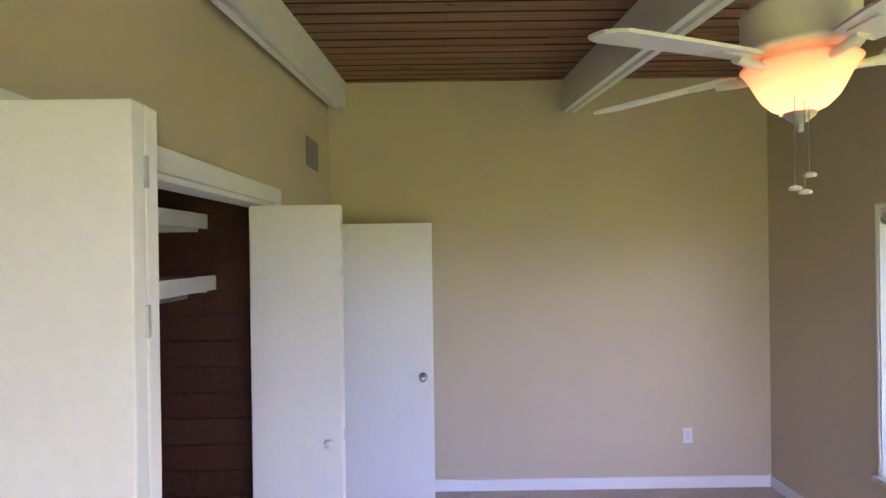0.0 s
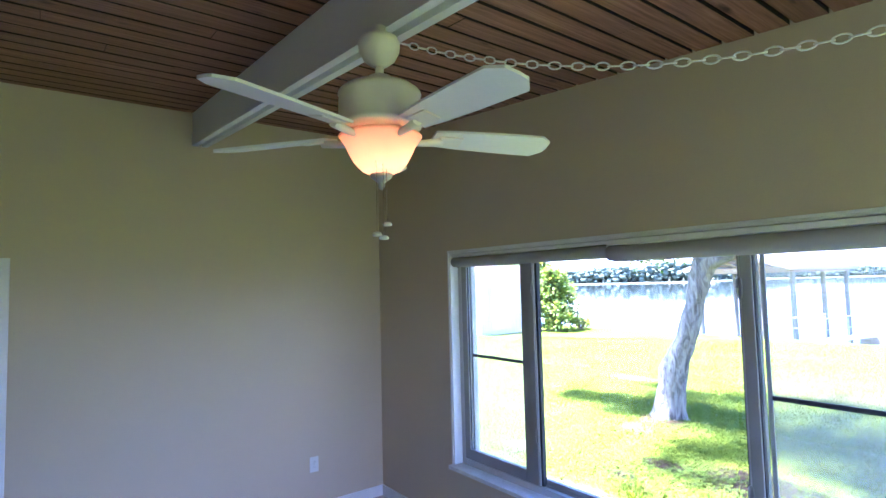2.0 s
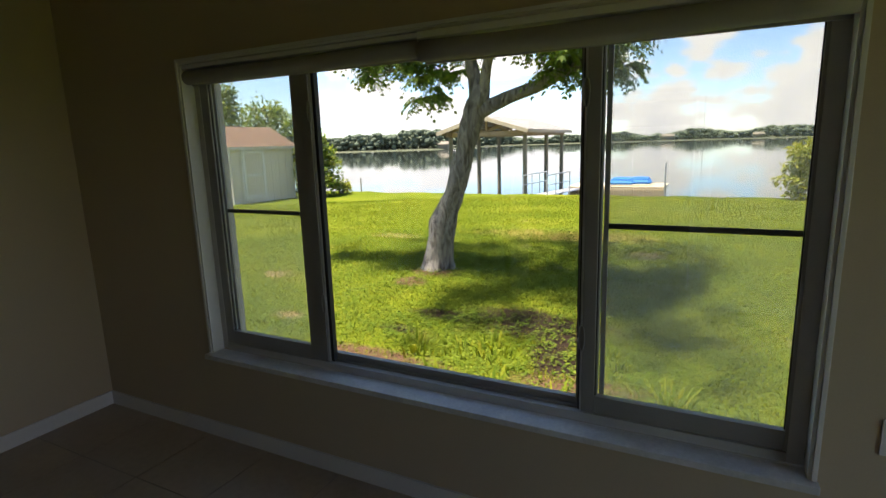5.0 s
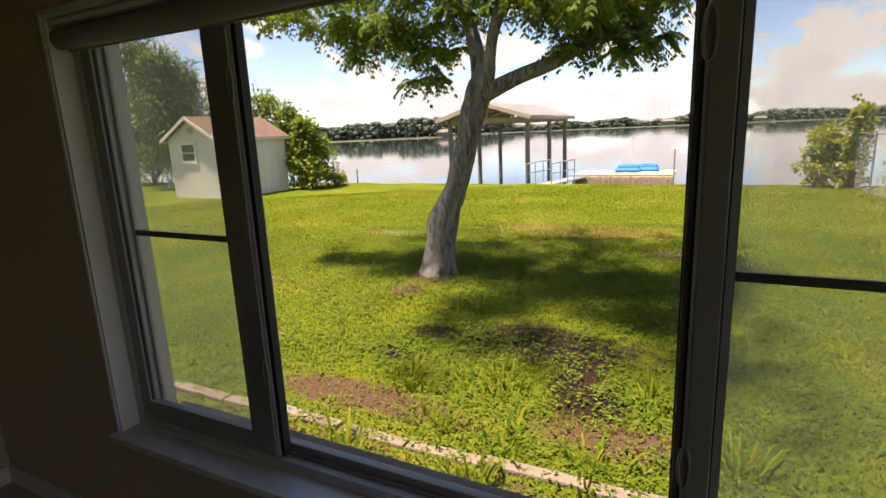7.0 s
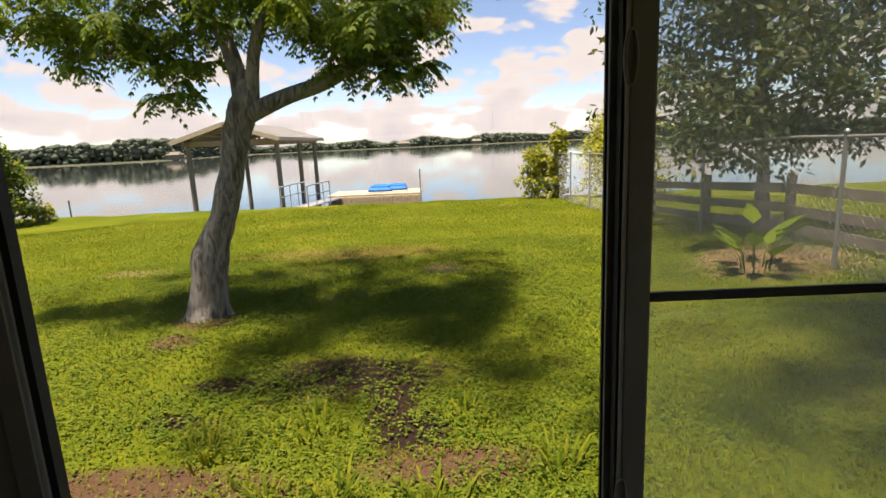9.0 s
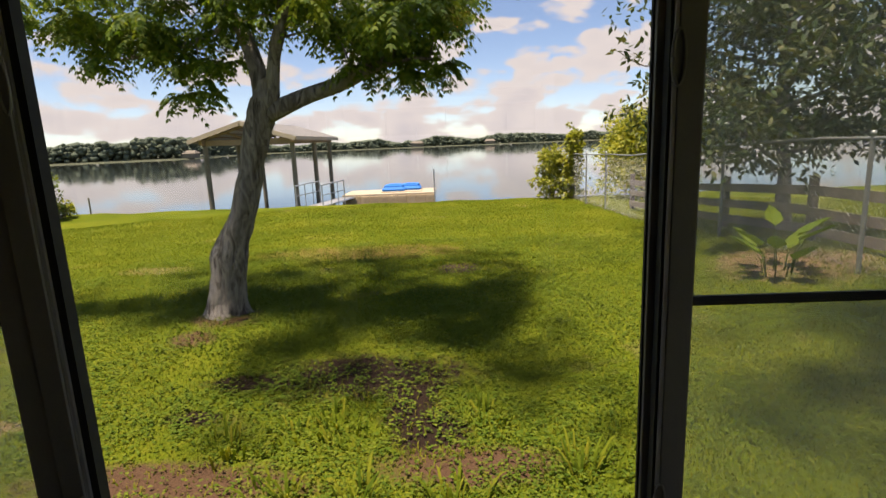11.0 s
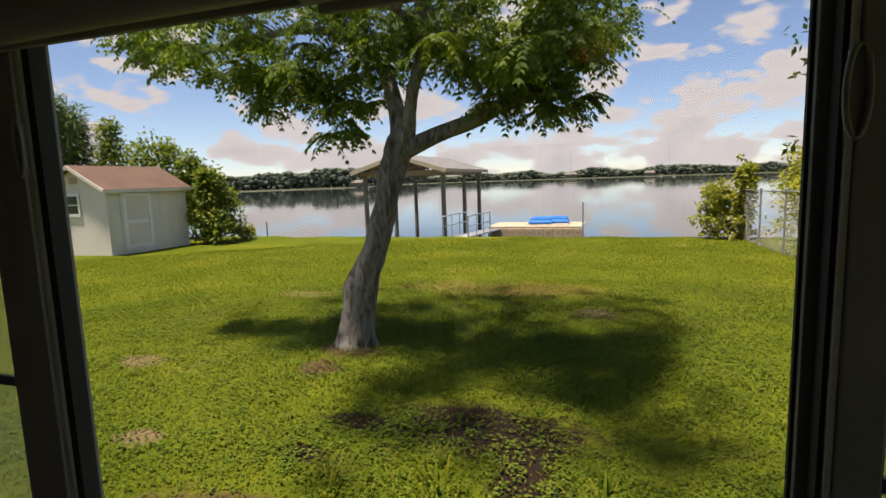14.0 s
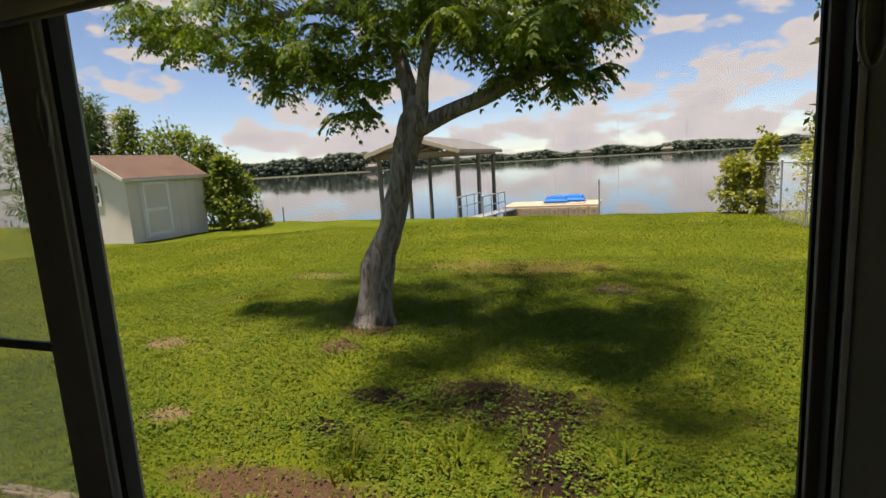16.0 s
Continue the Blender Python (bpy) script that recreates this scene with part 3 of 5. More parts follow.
part("edge_bead", box(XE - 0.006, XE + 0.001, W0 + 0.001, W1 - 0.001, WZ1 - 0.001, WZ1 + 0.014, 0.002), WHITE, trim)
structure("sill_inner", box(XE - 0.035, FX0 - 0.002, W0 - 0.02, W1 + 0.02, WZ0 - 0.029, WZ0 - 0.002, 0.004), SILL, "grey-white marble window sill with chipped edge")
structure("sill_outer", box(FX1 + 0.002, XE + 0.30, W0 - 0.02, W1 + 0.02, WZ0 - 0.06, WZ0 - 0.02, 0.006), CONCRETE, "rough concrete outer window sill")

win = thing("window_1", "wide three-part sliding window with grey metal frame", "window", kind="structure")
part("frame_jamb", box(FX0, FX1, W0 + 0.002, W0 + 0.062, WZ0, WZ1 - 0.014, 0.003), LIT_FRAME, win)
part("frame_jamb", box(FX0, FX1, W1 - 0.045, W1 - 0.002, WZ0, WZ1 - 0.014, 0.003), LIT_FRAME, win)
part("frame_head", box(FX0, FX1, W0 + 0.062, W1 - 0.045, 1.965, WZ1 - 0.014, 0.003), LIT_FRAME, win)
part("frame_sill", box(FX0, FX1, W0 + 0.062, W1 - 0.045, WZ0, WZ0 + 0.036, 0.003), LIT_FRAME, win)
part("sill_track", box(FX0 + 0.028, FX0 + 0.034, W0 + 0.062, W1 - 0.045, WZ0 + 0.037, WZ0 + 0.05), ALU, win)


def pane(name, y0, y1, x, glass, label, low, rails=0.022, left=0.03, right=0.03):
    """A glazed leaf of the window: two stiles, two rails, gasket and glass."""
    t = part(name, box(x, x + 0.03, y0, y0 + left, WZ0 + 0.04, 1.962, 0.003), ALU, win, label)
    part("stile", box(x, x + 0.03, y1 - right, y1, WZ0 + 0.04, 1.962, 0.003), ALU, t)
    part("rail", box(x, x + 0.03, y0 + left, y1 - right, WZ0 + 0.04, low, 0.003), ALU, t)
    part("rail", box(x, x + 0.03, y0 + left, y1 - right, 1.962 - rails, 1.962, 0.003), ALU, t)
    part("gasket", box(x + 0.010, x + 0.020, y0 + left - 0.001, y0 + left + 0.004, low, 1.962 - rails), GASKET, t)
    part("gasket", box(x + 0.010, x + 0.020, y1 - right - 0.004, y1 - right + 0.001, low, 1.962 - rails), GASKET, t)
    g = part("glass_pane", box(x + 0.013, x + 0.017, y0 + left, y1 - right, low, 1.962 - rails), glass, t)
    g.visible_shadow = False
    return t


def latch(y, z, x, parent):
    """A slim oval finger pull: a raised ring on a thin plate."""
    bm = bmesh.new()
    ring = [(x - 0.006, y + 0.011 * math.cos(a), z + 0.048 * math.sin(a)) for a in (2 * math.pi * i / 20 for i in range(21))]
    bm_path_tube(bm, ring, [0.0035] * 21, 7)
    bm_box(bm, x - 0.004, x - 0.0005, y - 0.010, y + 0.010, z - 0.044, z + 0.044, 0.0015)
    part("latch", bm, ALU, parent, "oval metal finger latch")


sash_a = pane("side_sash", 2.453, 3.168, FX0 + 0.002, GLASS, "sliding side sash with hazy screen", 0.612, left=0.112, right=0.06)
sash_b = pane("side_sash", 0.512, 1.219, FX0 + 0.002, GLASS, "sliding side sash with hazy screen", 0.612, left=0.035, right=0.049)
fixed = pane("centre_pane", 1.166, 2.545, FX0 + 0.040, GLASS, "fixed clear centre pane", 0.577, left=0.080, right=0.088)
part("pull_stile", box(FX0 - 0.005, FX0 + 0.0015, 2.4535, 2.503, WZ0 + 0.042, 1.960, 0.002), ALU, sash_a)
for y, x, s in ((2.453, FX0 - 0.004, sash_a), (1.221, FX0 + 0.001, sash_b)):
    for z in (0.843, 1.742):
        latch(y, z, x, s)
# pale metal that carries the strips' reflection in its base colour
STRIP = plain("strip_reflection_metal", (0.55, 0.55, 0.54), (0.63, 0.63, 0.62), 0.35, 0.4)
for y0, y1, g0, g1, s in ((2.446, 2.4525, 2.4285, 2.4455, sash_a), (1.2195, 1.2265, 1.227, 1.2325, sash_b)):
    part("interlock_strip", box(FX0 + 0.004, FX0 + 0.034, y0, y1, WZ0 + 0.042, 1.960), STRIP, s, "metal interlock strip, its reflection painted pale")
    part("seal", box(FX0 + 0.010, FX0 + 0.038, g0, g1, WZ0 + 0.042, 1.960), GASKET, s)
for y0, y1 in ((2.52, 3.16), (0.52, 1.165)):
    t = part("screen_frame", box(FX1 - 0.012, FX1 - 0.002, y0, y0 + 0.018, WZ0 + 0.04, 1.96), ALU, win, "fly screen frame with middle bar")
    part("screen_side", box(FX1 - 0.012, FX1 - 0.002, y1 - 0.018, y1, WZ0 + 0.04, 1.96), ALU, t)
    part("screen_bar", box(FX1 - 0.012, FX1 - 0.002, y0 + 0.018, y1 - 0.018, 1.253, 1.273), GASKET, t)
    g = part("screen_mesh", box(FX1 - 0.008, FX1 - 0.0065, y0 + 0.018, y1 - 0.018, WZ0 + 0.04, 1.96), SCREEN, t, "insect screen with light haze mixed into its colour")
    g.visible_shadow = False


def roller(y0, y1, x, z, r, label, strip):
    t = thing("roller_shade", label, "roller shade", "window shades")
    bm = bmesh.new()
    pts = [(x, y0 + (y1 - y0) * i / 12, z - 0.004 * math.sin(math.pi * i / 12)) for i in range(13)]
    bm_path_tube(bm, pts, [r] * 13, 22)
    part("rolled_fabric", bm, SHADE, t)
    part("headrail", box(x - 0.03, x + 0.03, y0, y1, z + r + 0.002, z + r + 0.002 + strip, 0.003), WHITE, t)
    part("hem_bar", box(x + r * 0.6, x + r * 0.6 + 0.012, y0 + 0.005, y1 - 0.005, z - r - 0.006, z - r * 0.2, 0.004), SHADE, t)
    for y in (y0, y1 - 0.004):
        part("bracket", box(x - 0.028, x + 0.028, y, y + 0.004, z - r * 0.6, z + r + 0.001), PLATE, t)
    return t


roller(1.845, W1 - 0.014, XE + 0.036, 1.945, 0.034, "grey roller shade rolled up above the window", 0.018)
roller(W0 + 0.014, 1.838, XE + 0.014, 1.930, 0.040, "thicker grey roller shade rolled up above the window", 0.026)
# ---- ceiling fan ----
FAN = (1.031, 1.552)
fan = thing("ceiling_fan", "cream ceiling fan with five white blades and lit glass bowl", "ceiling fan")
fx, fy = FAN
part("canopy", lathe([(0.022, 2.606), (0.022, 2.572), (0.058, 2.568), (0.066, 2.552), (0.064, 2.527), (0.050, 2.500), (0.030, 2.484), (0.016, 2.476)], 32, (fx, fy, 0)), CREAM, fan)
part("downrod", tube((fx, fy, 2.48), (fx, fy, 2.44), 0.014), CREAM, fan)
part("motor_housing", lathe([(0.020, 2.452), (0.036, 2.444), (0.046, 2.424), (0.064, 2.416), (0.110, 2.407), (0.126, 2.394), (0.130, 2.386), (0.127, 2.378), (0.129, 2.33), (0.127, 2.294), (0.131, 2.288), (0.122, 2.277), (0.080, 2.272), (0.052, 2.27)], 40, (fx, fy, 0)), CREAM, fan)
part("switch_housing", lathe([(0.052, 2.269), (0.056, 2.262), (0.055, 2.24), (0.05, 2.236)], 28, (fx, fy, 0)), CREAM, fan)
outer = [(0.130, 2.253), (0.124, 2.247), (0.110, 2.226), (0.098, 2.200), (0.083, 2.172), (0.060, 2.148), (0.036, 2.136)]
bowl = part("glass_bowl", lathe(outer + [(r - 0.004, z + 0.004) for r, z in outer[::-1]], 40, (fx, fy, 0)), BOWL, fan, "frosted amber glass bowl, lit")
part("finial", lathe([(0.036, 2.138), (0.034, 2.128), (0.018, 2.115), (0.009, 2.108), (0.011, 2.098), (0.003, 2.088)], 20, (fx, fy, 0)), GALV, fan)
blade_bm = bmesh.new()
outline = [(0.17, -0.046), (0.26, -0.056), (0.40, -0.064), (0.545, -0.068), (0.585, -0.040), (0.592, 0.0), (0.592, 0.030), (0.560, 0.068), (0.40, 0.064), (0.26, 0.056), (0.17, 0.046)]
lo = [blade_bm.verts.new((x, y, -0.004)) for x, y in outline]
hi = [blade_bm.verts.new((x, y, 0.004)) for x, y in outline]
blade_bm.faces.new(lo[::-1]), blade_bm.faces.new(hi)
for i in range(len(lo)):
    blade_bm.faces.new((lo[i], lo[(i + 1) % len(lo)], hi[(i + 1) % len(lo)], hi[i]))
blade_me = finish("fan_blade", blade_bm, WHITE)
iron_bm = bmesh.new()
bm_path_tube(iron_bm, [(0.06, 0, -0.004), (0.11, 0, -0.022), (0.16, 0.0, -0.016), (0.20, 0, -0.008)], [0.012, 0.010, 0.012, 0.016], 8)
bm_box(iron_bm, 0.19, 0.27, -0.030, 0.030, -0.010, -0.0045, 0.002)
iron_me = finish("blade_iron", iron_bm, CREAM)
for i in range(5):
    for src, nm in ((blade_me, "blade"), (iron_me, "blade_iron")):
        ob = new(nm, src.data)
        ob.parent = fan
        ob.matrix_basis = pose(fx, fy, 2.262, 0, 0, -17 + 72 * i) @ pose(0, 0, 0, -12, 0, 0)
bpy.data.objects.remove(blade_me), bpy.data.objects.remove(iron_me)
for dx, dy, z in ((-0.012, -0.05, 1.975), (-0.05, -0.055, 1.943), (-0.03, -0.06, 1.933)):
    c0 = part("pull_chain", tube((fx + dx, fy + dy, z), (fx + dx, fy + dy, 2.24), 0.0012, sides=6), CHROME, fan)
    kb = lathe([(0.0, -0.006), (0.013, -0.004), (0.015, 0.001), (0.010, 0.006), (0.002, 0.008)], 16, (fx + dx, fy + dy, z))
    part("pull_knob", kb, PLATE, c0, "small white pull disc")

# swag chain from the canopy to a ceiling hook
chain = thing("swag_chain", "white painted swag chain looping from fan canopy to hook", "chain")
link_bm = bmesh.new()
ring = [(0.019 * math.cos(a), 0.0095 * math.sin(a), 0) for a in (2 * math.pi * i / 12 for i in range(13))]
bm_path_tube(link_bm, ring, [0.0024] * 13, 5)
link_me = finish("link", link_bm, PLATE)
ca, cb = Vector((fx + 0.07, fy - 0.02, 2.565)), Vector((2.10, -0.60, 2.655))
nlink = 74
chord = lambda s: ca.lerp(cb, s) + Vector((0, 0, -0.30 * 4 * s * (1 - s)))
for i in range(nlink):
    a, b = chord(i / nlink), chord((i + 1) / nlink)
    ob = new("link", link_me.data)
    ob.parent = chain
    ob.matrix_basis = Matrix.Translation((a + b) / 2) @ (b - a).to_track_quat("X", "Z").to_matrix().to_4x4() @ pose(0, 0, 0, 90 * (i % 2) + 20, 0, 0)
bpy.data.objects.remove(link_me)
part("hook", tube((2.10, -0.60, 2.65), (2.10, -0.60, 2.68), 0.012), PLATE, chain)


# ---- ground ----
def smooth(t):
    t = max(0.0, min(1.0, t))
    return t * t * (3 - 2 * t)


def ground_z(x, y):
    z = -0.23 + 0.11 * math.exp(-((x - 7.1) ** 2 + (y - 4.3) ** 2) / 4) - 0.05 * math.exp(-((x - 5.6) ** 2 + (y - 2.2) ** 2) / 2)
    z -= 0.13 * smooth((x - 8.5) / 10)
    z += 0.24 * smooth((-y - 0.4) / 2.4) * smooth((15 - x) / 7)
    z += 0.03 * noise.noise(Vector((x * 0.7, y * 0.7, 0))) * smooth((22 - x) / 4)
    edge = 19.9 + 0.35 * noise.noise(Vector((0, y * 0.35, 5)))
    z += (0.05 * noise.noise(Vector((x, y * 0.8, 2)))) * math.exp(-((x - edge) / 1.0) ** 2)
    z -= 1.9 * smooth((x - edge) / 3.2)
    if x > 300:
        z += 0.7 * smooth((x - 420) / 40)
    return z


def axis(stops):
    out = []
    for a, b, n in stops:
        out += [a + (b - a) * i / n for i in range(n)]
    return out + [stops[-1][1]]


gx = axis([(-900, -60, 6), (-60, 2.5, 8), (2.5, 12, 64), (12, 24, 60), (24, 60, 8), (60, 400, 8), (400, 480, 8), (480, 2500, 6)])
gy = axis([(-2500, -60, 10), (-60, -8, 8), (-8, 22, 130), (22, 60, 10), (60, 2500, 10)])
gv = [(x, y, ground_z(x, y)) for x in gx for y in gy]
n = len(gy)
gf = [(i * n + j, (i + 1) * n + j, (i + 1) * n + j + 1, i * n + j + 1) for i in range(len(gx) - 1) for j in range(n - 1)]
ground = tagged(soup("ground", gv, gf, SOIL), "mown green lawn sloping to the lake shore", "ground", kind="structure")
for f in ground.data.polygons:
    f.use_smooth = True
wv = [(21.0, -2500, -1.08), (2500, -2500, -1.08), (2500, 2500, -1.08), (21.0, 2500, -1.08)]
tagged(soup("water", wv, [(0, 1, 2, 3)], WATER), "calm grey lake mirroring the cloudy sky", "water", kind="structure")

# ---- grass: blades and weeds as loose stuff ----
rs = np.random.RandomState(5)


def bare(x, y):
    """How bare the lawn is at a place, from the spots above."""
    v = 0.0
    for cx, cy, rx, ry, col in SPOTS:
        d = math.hypot((x - cx) / rx, (y - cy) / ry) + 0.9 * noise.noise(Vector((x * 4.5, y * 4.5, 3)))
        v = max(v, smooth(1.25 - d) * (0.92 if col == MUD else 0.72))
    return v


def blades(name, count, xr, height, width, material, label, lean=0.8, power=1.6, leaf=False):
    v, f = [], []
    d = 1.1 + (xr[1] - 3.0) * rs.rand(count) ** power
    a = -1.15 + 2.3 * rs.rand(count)
    spread = d / (xr[1] - 2.0)
    for i in range(count):
        px, py = 1.9 + float(d[i] * math.cos(a[i])), 1.5 + float(d[i] * math.sin(a[i]))
        if px < xr[0] or px > 20.2 or (SX0 - 0.1 < px < SX1 + 0.1 and SY0 - 0.05 < py < SY1 + 0.1):
            continue
        if rs.rand() < bare(px, py) * (0.86 if leaf else 0.95):
            continue
        if leaf and noise.noise(Vector((px * 1.3, py * 1.3, 4))) + 0.5 * noise.noise(Vector((px * 7, py * 7, 1))) < rs.rand() * 0.9 - 0.55:
            continue
        thick = 0.55 + 0.9 * (0.5 + 0.5 * noise.noise(Vector((px * 0.8, py * 0.8, 9))))
        far = 1 + 1.1 * float(spread[i])
        h = height * thick * (0.6 + 0.8 * rs.rand()) * (1 + 0.25 * float(spread[i]))
        turn = 2 * math.pi * rs.rand()
        dx, dy = math.cos(turn), math.sin(turn)
        w = width * far * (0.7 + 0.6 * rs.rand())
        z = ground_z(px, py) - 0.006
        k0 = lean * (0.3 + rs.rand()) * h
        b = len(v)
        if leaf:
            t = 0.35 + 0.6 * rs.rand()
            cz = z + h * (0.4 + 0.6 * rs.rand())
            l = w * 1.3
            v += [(px, py, cz), (px + dx * l * 0.5 - dy * w * 0.5, py + dy * l * 0.5 + dx * w * 0.5, cz + 0.3 * w * t), (px + dx * l, py + dy * l, cz), (px + dx * l * 0.5 + dy * w * 0.5, py + dy * l * 0.5 - dx * w * 0.5, cz + 0.3 * w * t)]
            f.append((b, b + 3, b + 2, b + 1))
        else:
            v += [(px - dy * w, py + dx * w, z), (px + dy * w, py - dx * w, z), (px + dx * k0 * 0.4 + dy * w * 0.8, py + dy * k0 * 0.4 - dx * w * 0.8, z + h * 0.6), (px + dx * k0 * 0.4 - dy * w * 0.8, py + dy * k0 * 0.4 + dx * w * 0.8, z + h * 0.6), (px + dx * k0, py + dy * k0, z + h * (1 - 0.25 * lean))]
            f += [(b, b + 1, b + 2, b + 3), (b + 3, b + 2, b + 4)]
    return tagged(soup(name, v, f, material), label, "grass", kind="stuff")


SX0, SX1, SY0, SY1, SE, SR = 14.1, 17.2, 15.95, 18.4, 1.72, 2.42
blades("lawn_grass", 260000, (3.0, 20.0), 0.036, 0.0032, GRASS, "short green lawn grass blades", lean=1.1, power=0.85)
blades("lawn_weeds", 150000, (3.2, 12.0), 0.05, 0.0135, WEED, "low broad-leaved weeds in the lawn", leaf=True, power=0.8)


def tuft(x, y, n, height, label):
    v, f = [], []
    for i in range(n):
        a, r = 2 * math.pi * rs.rand(), 0.22 * rs.rand()
        px, py = x + r * math.cos(a), y + r * math.sin(a)
        h, w, z = height * (0.5 + 0.6 * rs.rand()), 0.006 + 0.004 * rs.rand(), ground_z(px, py) - 0.01
        dx, dy = math.cos(a), math.sin(a)
        k0 = h * (0.3 + 0.7 * rs.rand())
        b = len(v)
        for s, hh, ww in ((0, 0, 1), (0.25, 0.5, 1), (0.65, 0.85, 0.8)):
            v += [(px + dx * k0 * s - dy * w * ww, py + dy * k0 * s + dx * w * ww, z + h * hh), (px + dx * k0 * s + dy * w * ww, py + dy * k0 * s - dx * w * ww, z + h * hh)]
        v.append((px + dx * k0, py + dy * k0, z + h * 0.88))
        f += [(b, b + 1, b + 3, b + 2), (b + 2, b + 3, b + 5, b + 4), (b + 4, b + 5, b + 6)]
    return tagged(soup("grass_tuft", v, f, GRASS), label, "grass tuft", "grass tufts", "stuff")


for x, y, n, h in ((4.9, 2.5, 26, 0.15), (4.8, 2.75, 18, 0.13), (4.6, 2.35, 20, 0.13), (4.15, 2.6, 26, 0.15), (4.05, 1.7, 30, 0.15), (4.1, 2.2, 30, 0.16), (3.7, 2.2, 36, 0.18), (3.65, 3.0, 30, 0.2), (4.3, 1.0, 30, 0.2), (5.0, 1.5, 26, 0.18), (3.75, 1.3, 30, 0.18), (4.6, 3.1, 26, 0.18)):
    tuft(x, y, n, h, "clump of taller coarse grass blades")

# creeping weed sprigs over the mud
v, f = [], []
for i in range(100):
    cx, cy, rx, ry, col = SPOTS[rs.randint(5)]
    px, py, turn = cx + rx * 1.3 * rs.normal() * 0.6, cy + ry * 1.3 * rs.normal() * 0.6, 2 * math.pi * rs.rand()
    for j in range(16):
        along = 0.018 * j
        lx, ly = px + along * math.cos(turn + 0.08 * j) + 0.012 * rs.normal(), py + along * math.sin(turn + 0.08 * j) + 0.012 * rs.normal()
        z, a, l = ground_z(lx, ly) + 0.012 + 0.03 * rs.rand(), 2 * math.pi * rs.rand(), 0.022 + 0.016 * rs.rand()
        dx, dy, b = math.cos(a), math.sin(a), len(v)
        v += [(lx, ly, z), (lx + dx * l * 0.5 - dy * l * 0.36, ly + dy * l * 0.5 + dx * l * 0.36, z + 0.006), (lx + dx * l, ly + dy * l, z + 0.002), (lx + dx * l * 0.5 + dy * l * 0.36, ly + dy * l * 0.5 - dx * l * 0.36, z + 0.006)]
        f.append((b, b + 3, b + 2, b + 1))
tagged(soup("creeping_weeds", v, f, WEED), "creeping small-leaved weeds over dark bare mud", "weeds", kind="stuff")

# kerb of cast edging blocks along the house
kerb = thing("garden_edging", "worn tan concrete lawn edging blocks half sunk in grass", "edging", kind="structure")
y = 0.72
while y < 6.2:
    l = rng.uniform(0.42, 0.62)
    zz = ground_z(3.92, y)
    bm = box(-0.045, 0.045, 0.0, l - 0.012, -0.12, 0.028, 0.012)
    bm.transform(pose(3.96 - 0.025 * (y - 1), y, zz, rng.uniform(-1.5, 1.5), rng.uniform(-3, 3), rng.uniform(-1.5, 2.5)))
    part("edging_block", bm, CONCRETE, kerb)
    y += l


# ---- foliage ----
def leaf_mesh(name, clumps, per, leaflets, length, width, droop, material, parent, seed, flat=0.5):
    """Compound leaves round each clump: per leaves of so many leaflets, as small folded diamonds."""
    r = np.random.RandomState(seed)
    v, f = [], []
    for cx, cy, cz, rad in clumps:
        for i in range(per):
            d = r.normal(size=3)
            d[2] *= 0.7
            d /= np.linalg.norm(d) + 1e-6
            o = np.array((cx, cy, cz)) + d * rad * (0.25 + 0.75 * r.rand())
            ax = d + 0.8 * r.normal(size=3)
            ax[2] -= droop
            ax /= np.linalg.norm(ax)
            side = np.cross(ax, (r.normal() * flat, r.normal() * flat, 1.0))
            side /= np.linalg.norm(side) + 1e-6
            up = np.cross(side, ax)
            half = max(1, leaflets // 2)
            for j in range(leaflets):
                s = 1 if j % 2 else -1
                base = o + ax * length * 3.6 * (j // 2) / half if leaflets > 1 else o
                dirn = (ax * (0.55 if leaflets > 1 else 1.0) + side * s * (0.85 if leaflets > 1 else 0.0) - up * 0.15)
                dirn = dirn / np.linalg.norm(dirn)
                wv3 = np.cross(dirn, up)
                wv3 /= np.linalg.norm(wv3) + 1e-6
                l, w = length * (0.75 + 0.5 * r.rand()), width * (0.75 + 0.5 * r.rand())
                b = len(v)
                v += [tuple(base), tuple(base + dirn * l * 0.45 + wv3 * w), tuple(base + dirn * l), tuple(base + dirn * l * 0.45 - wv3 * w)]
                f.append((b, b + 1, b + 2, b + 3))
    return soup(name, v, f, material, parent)


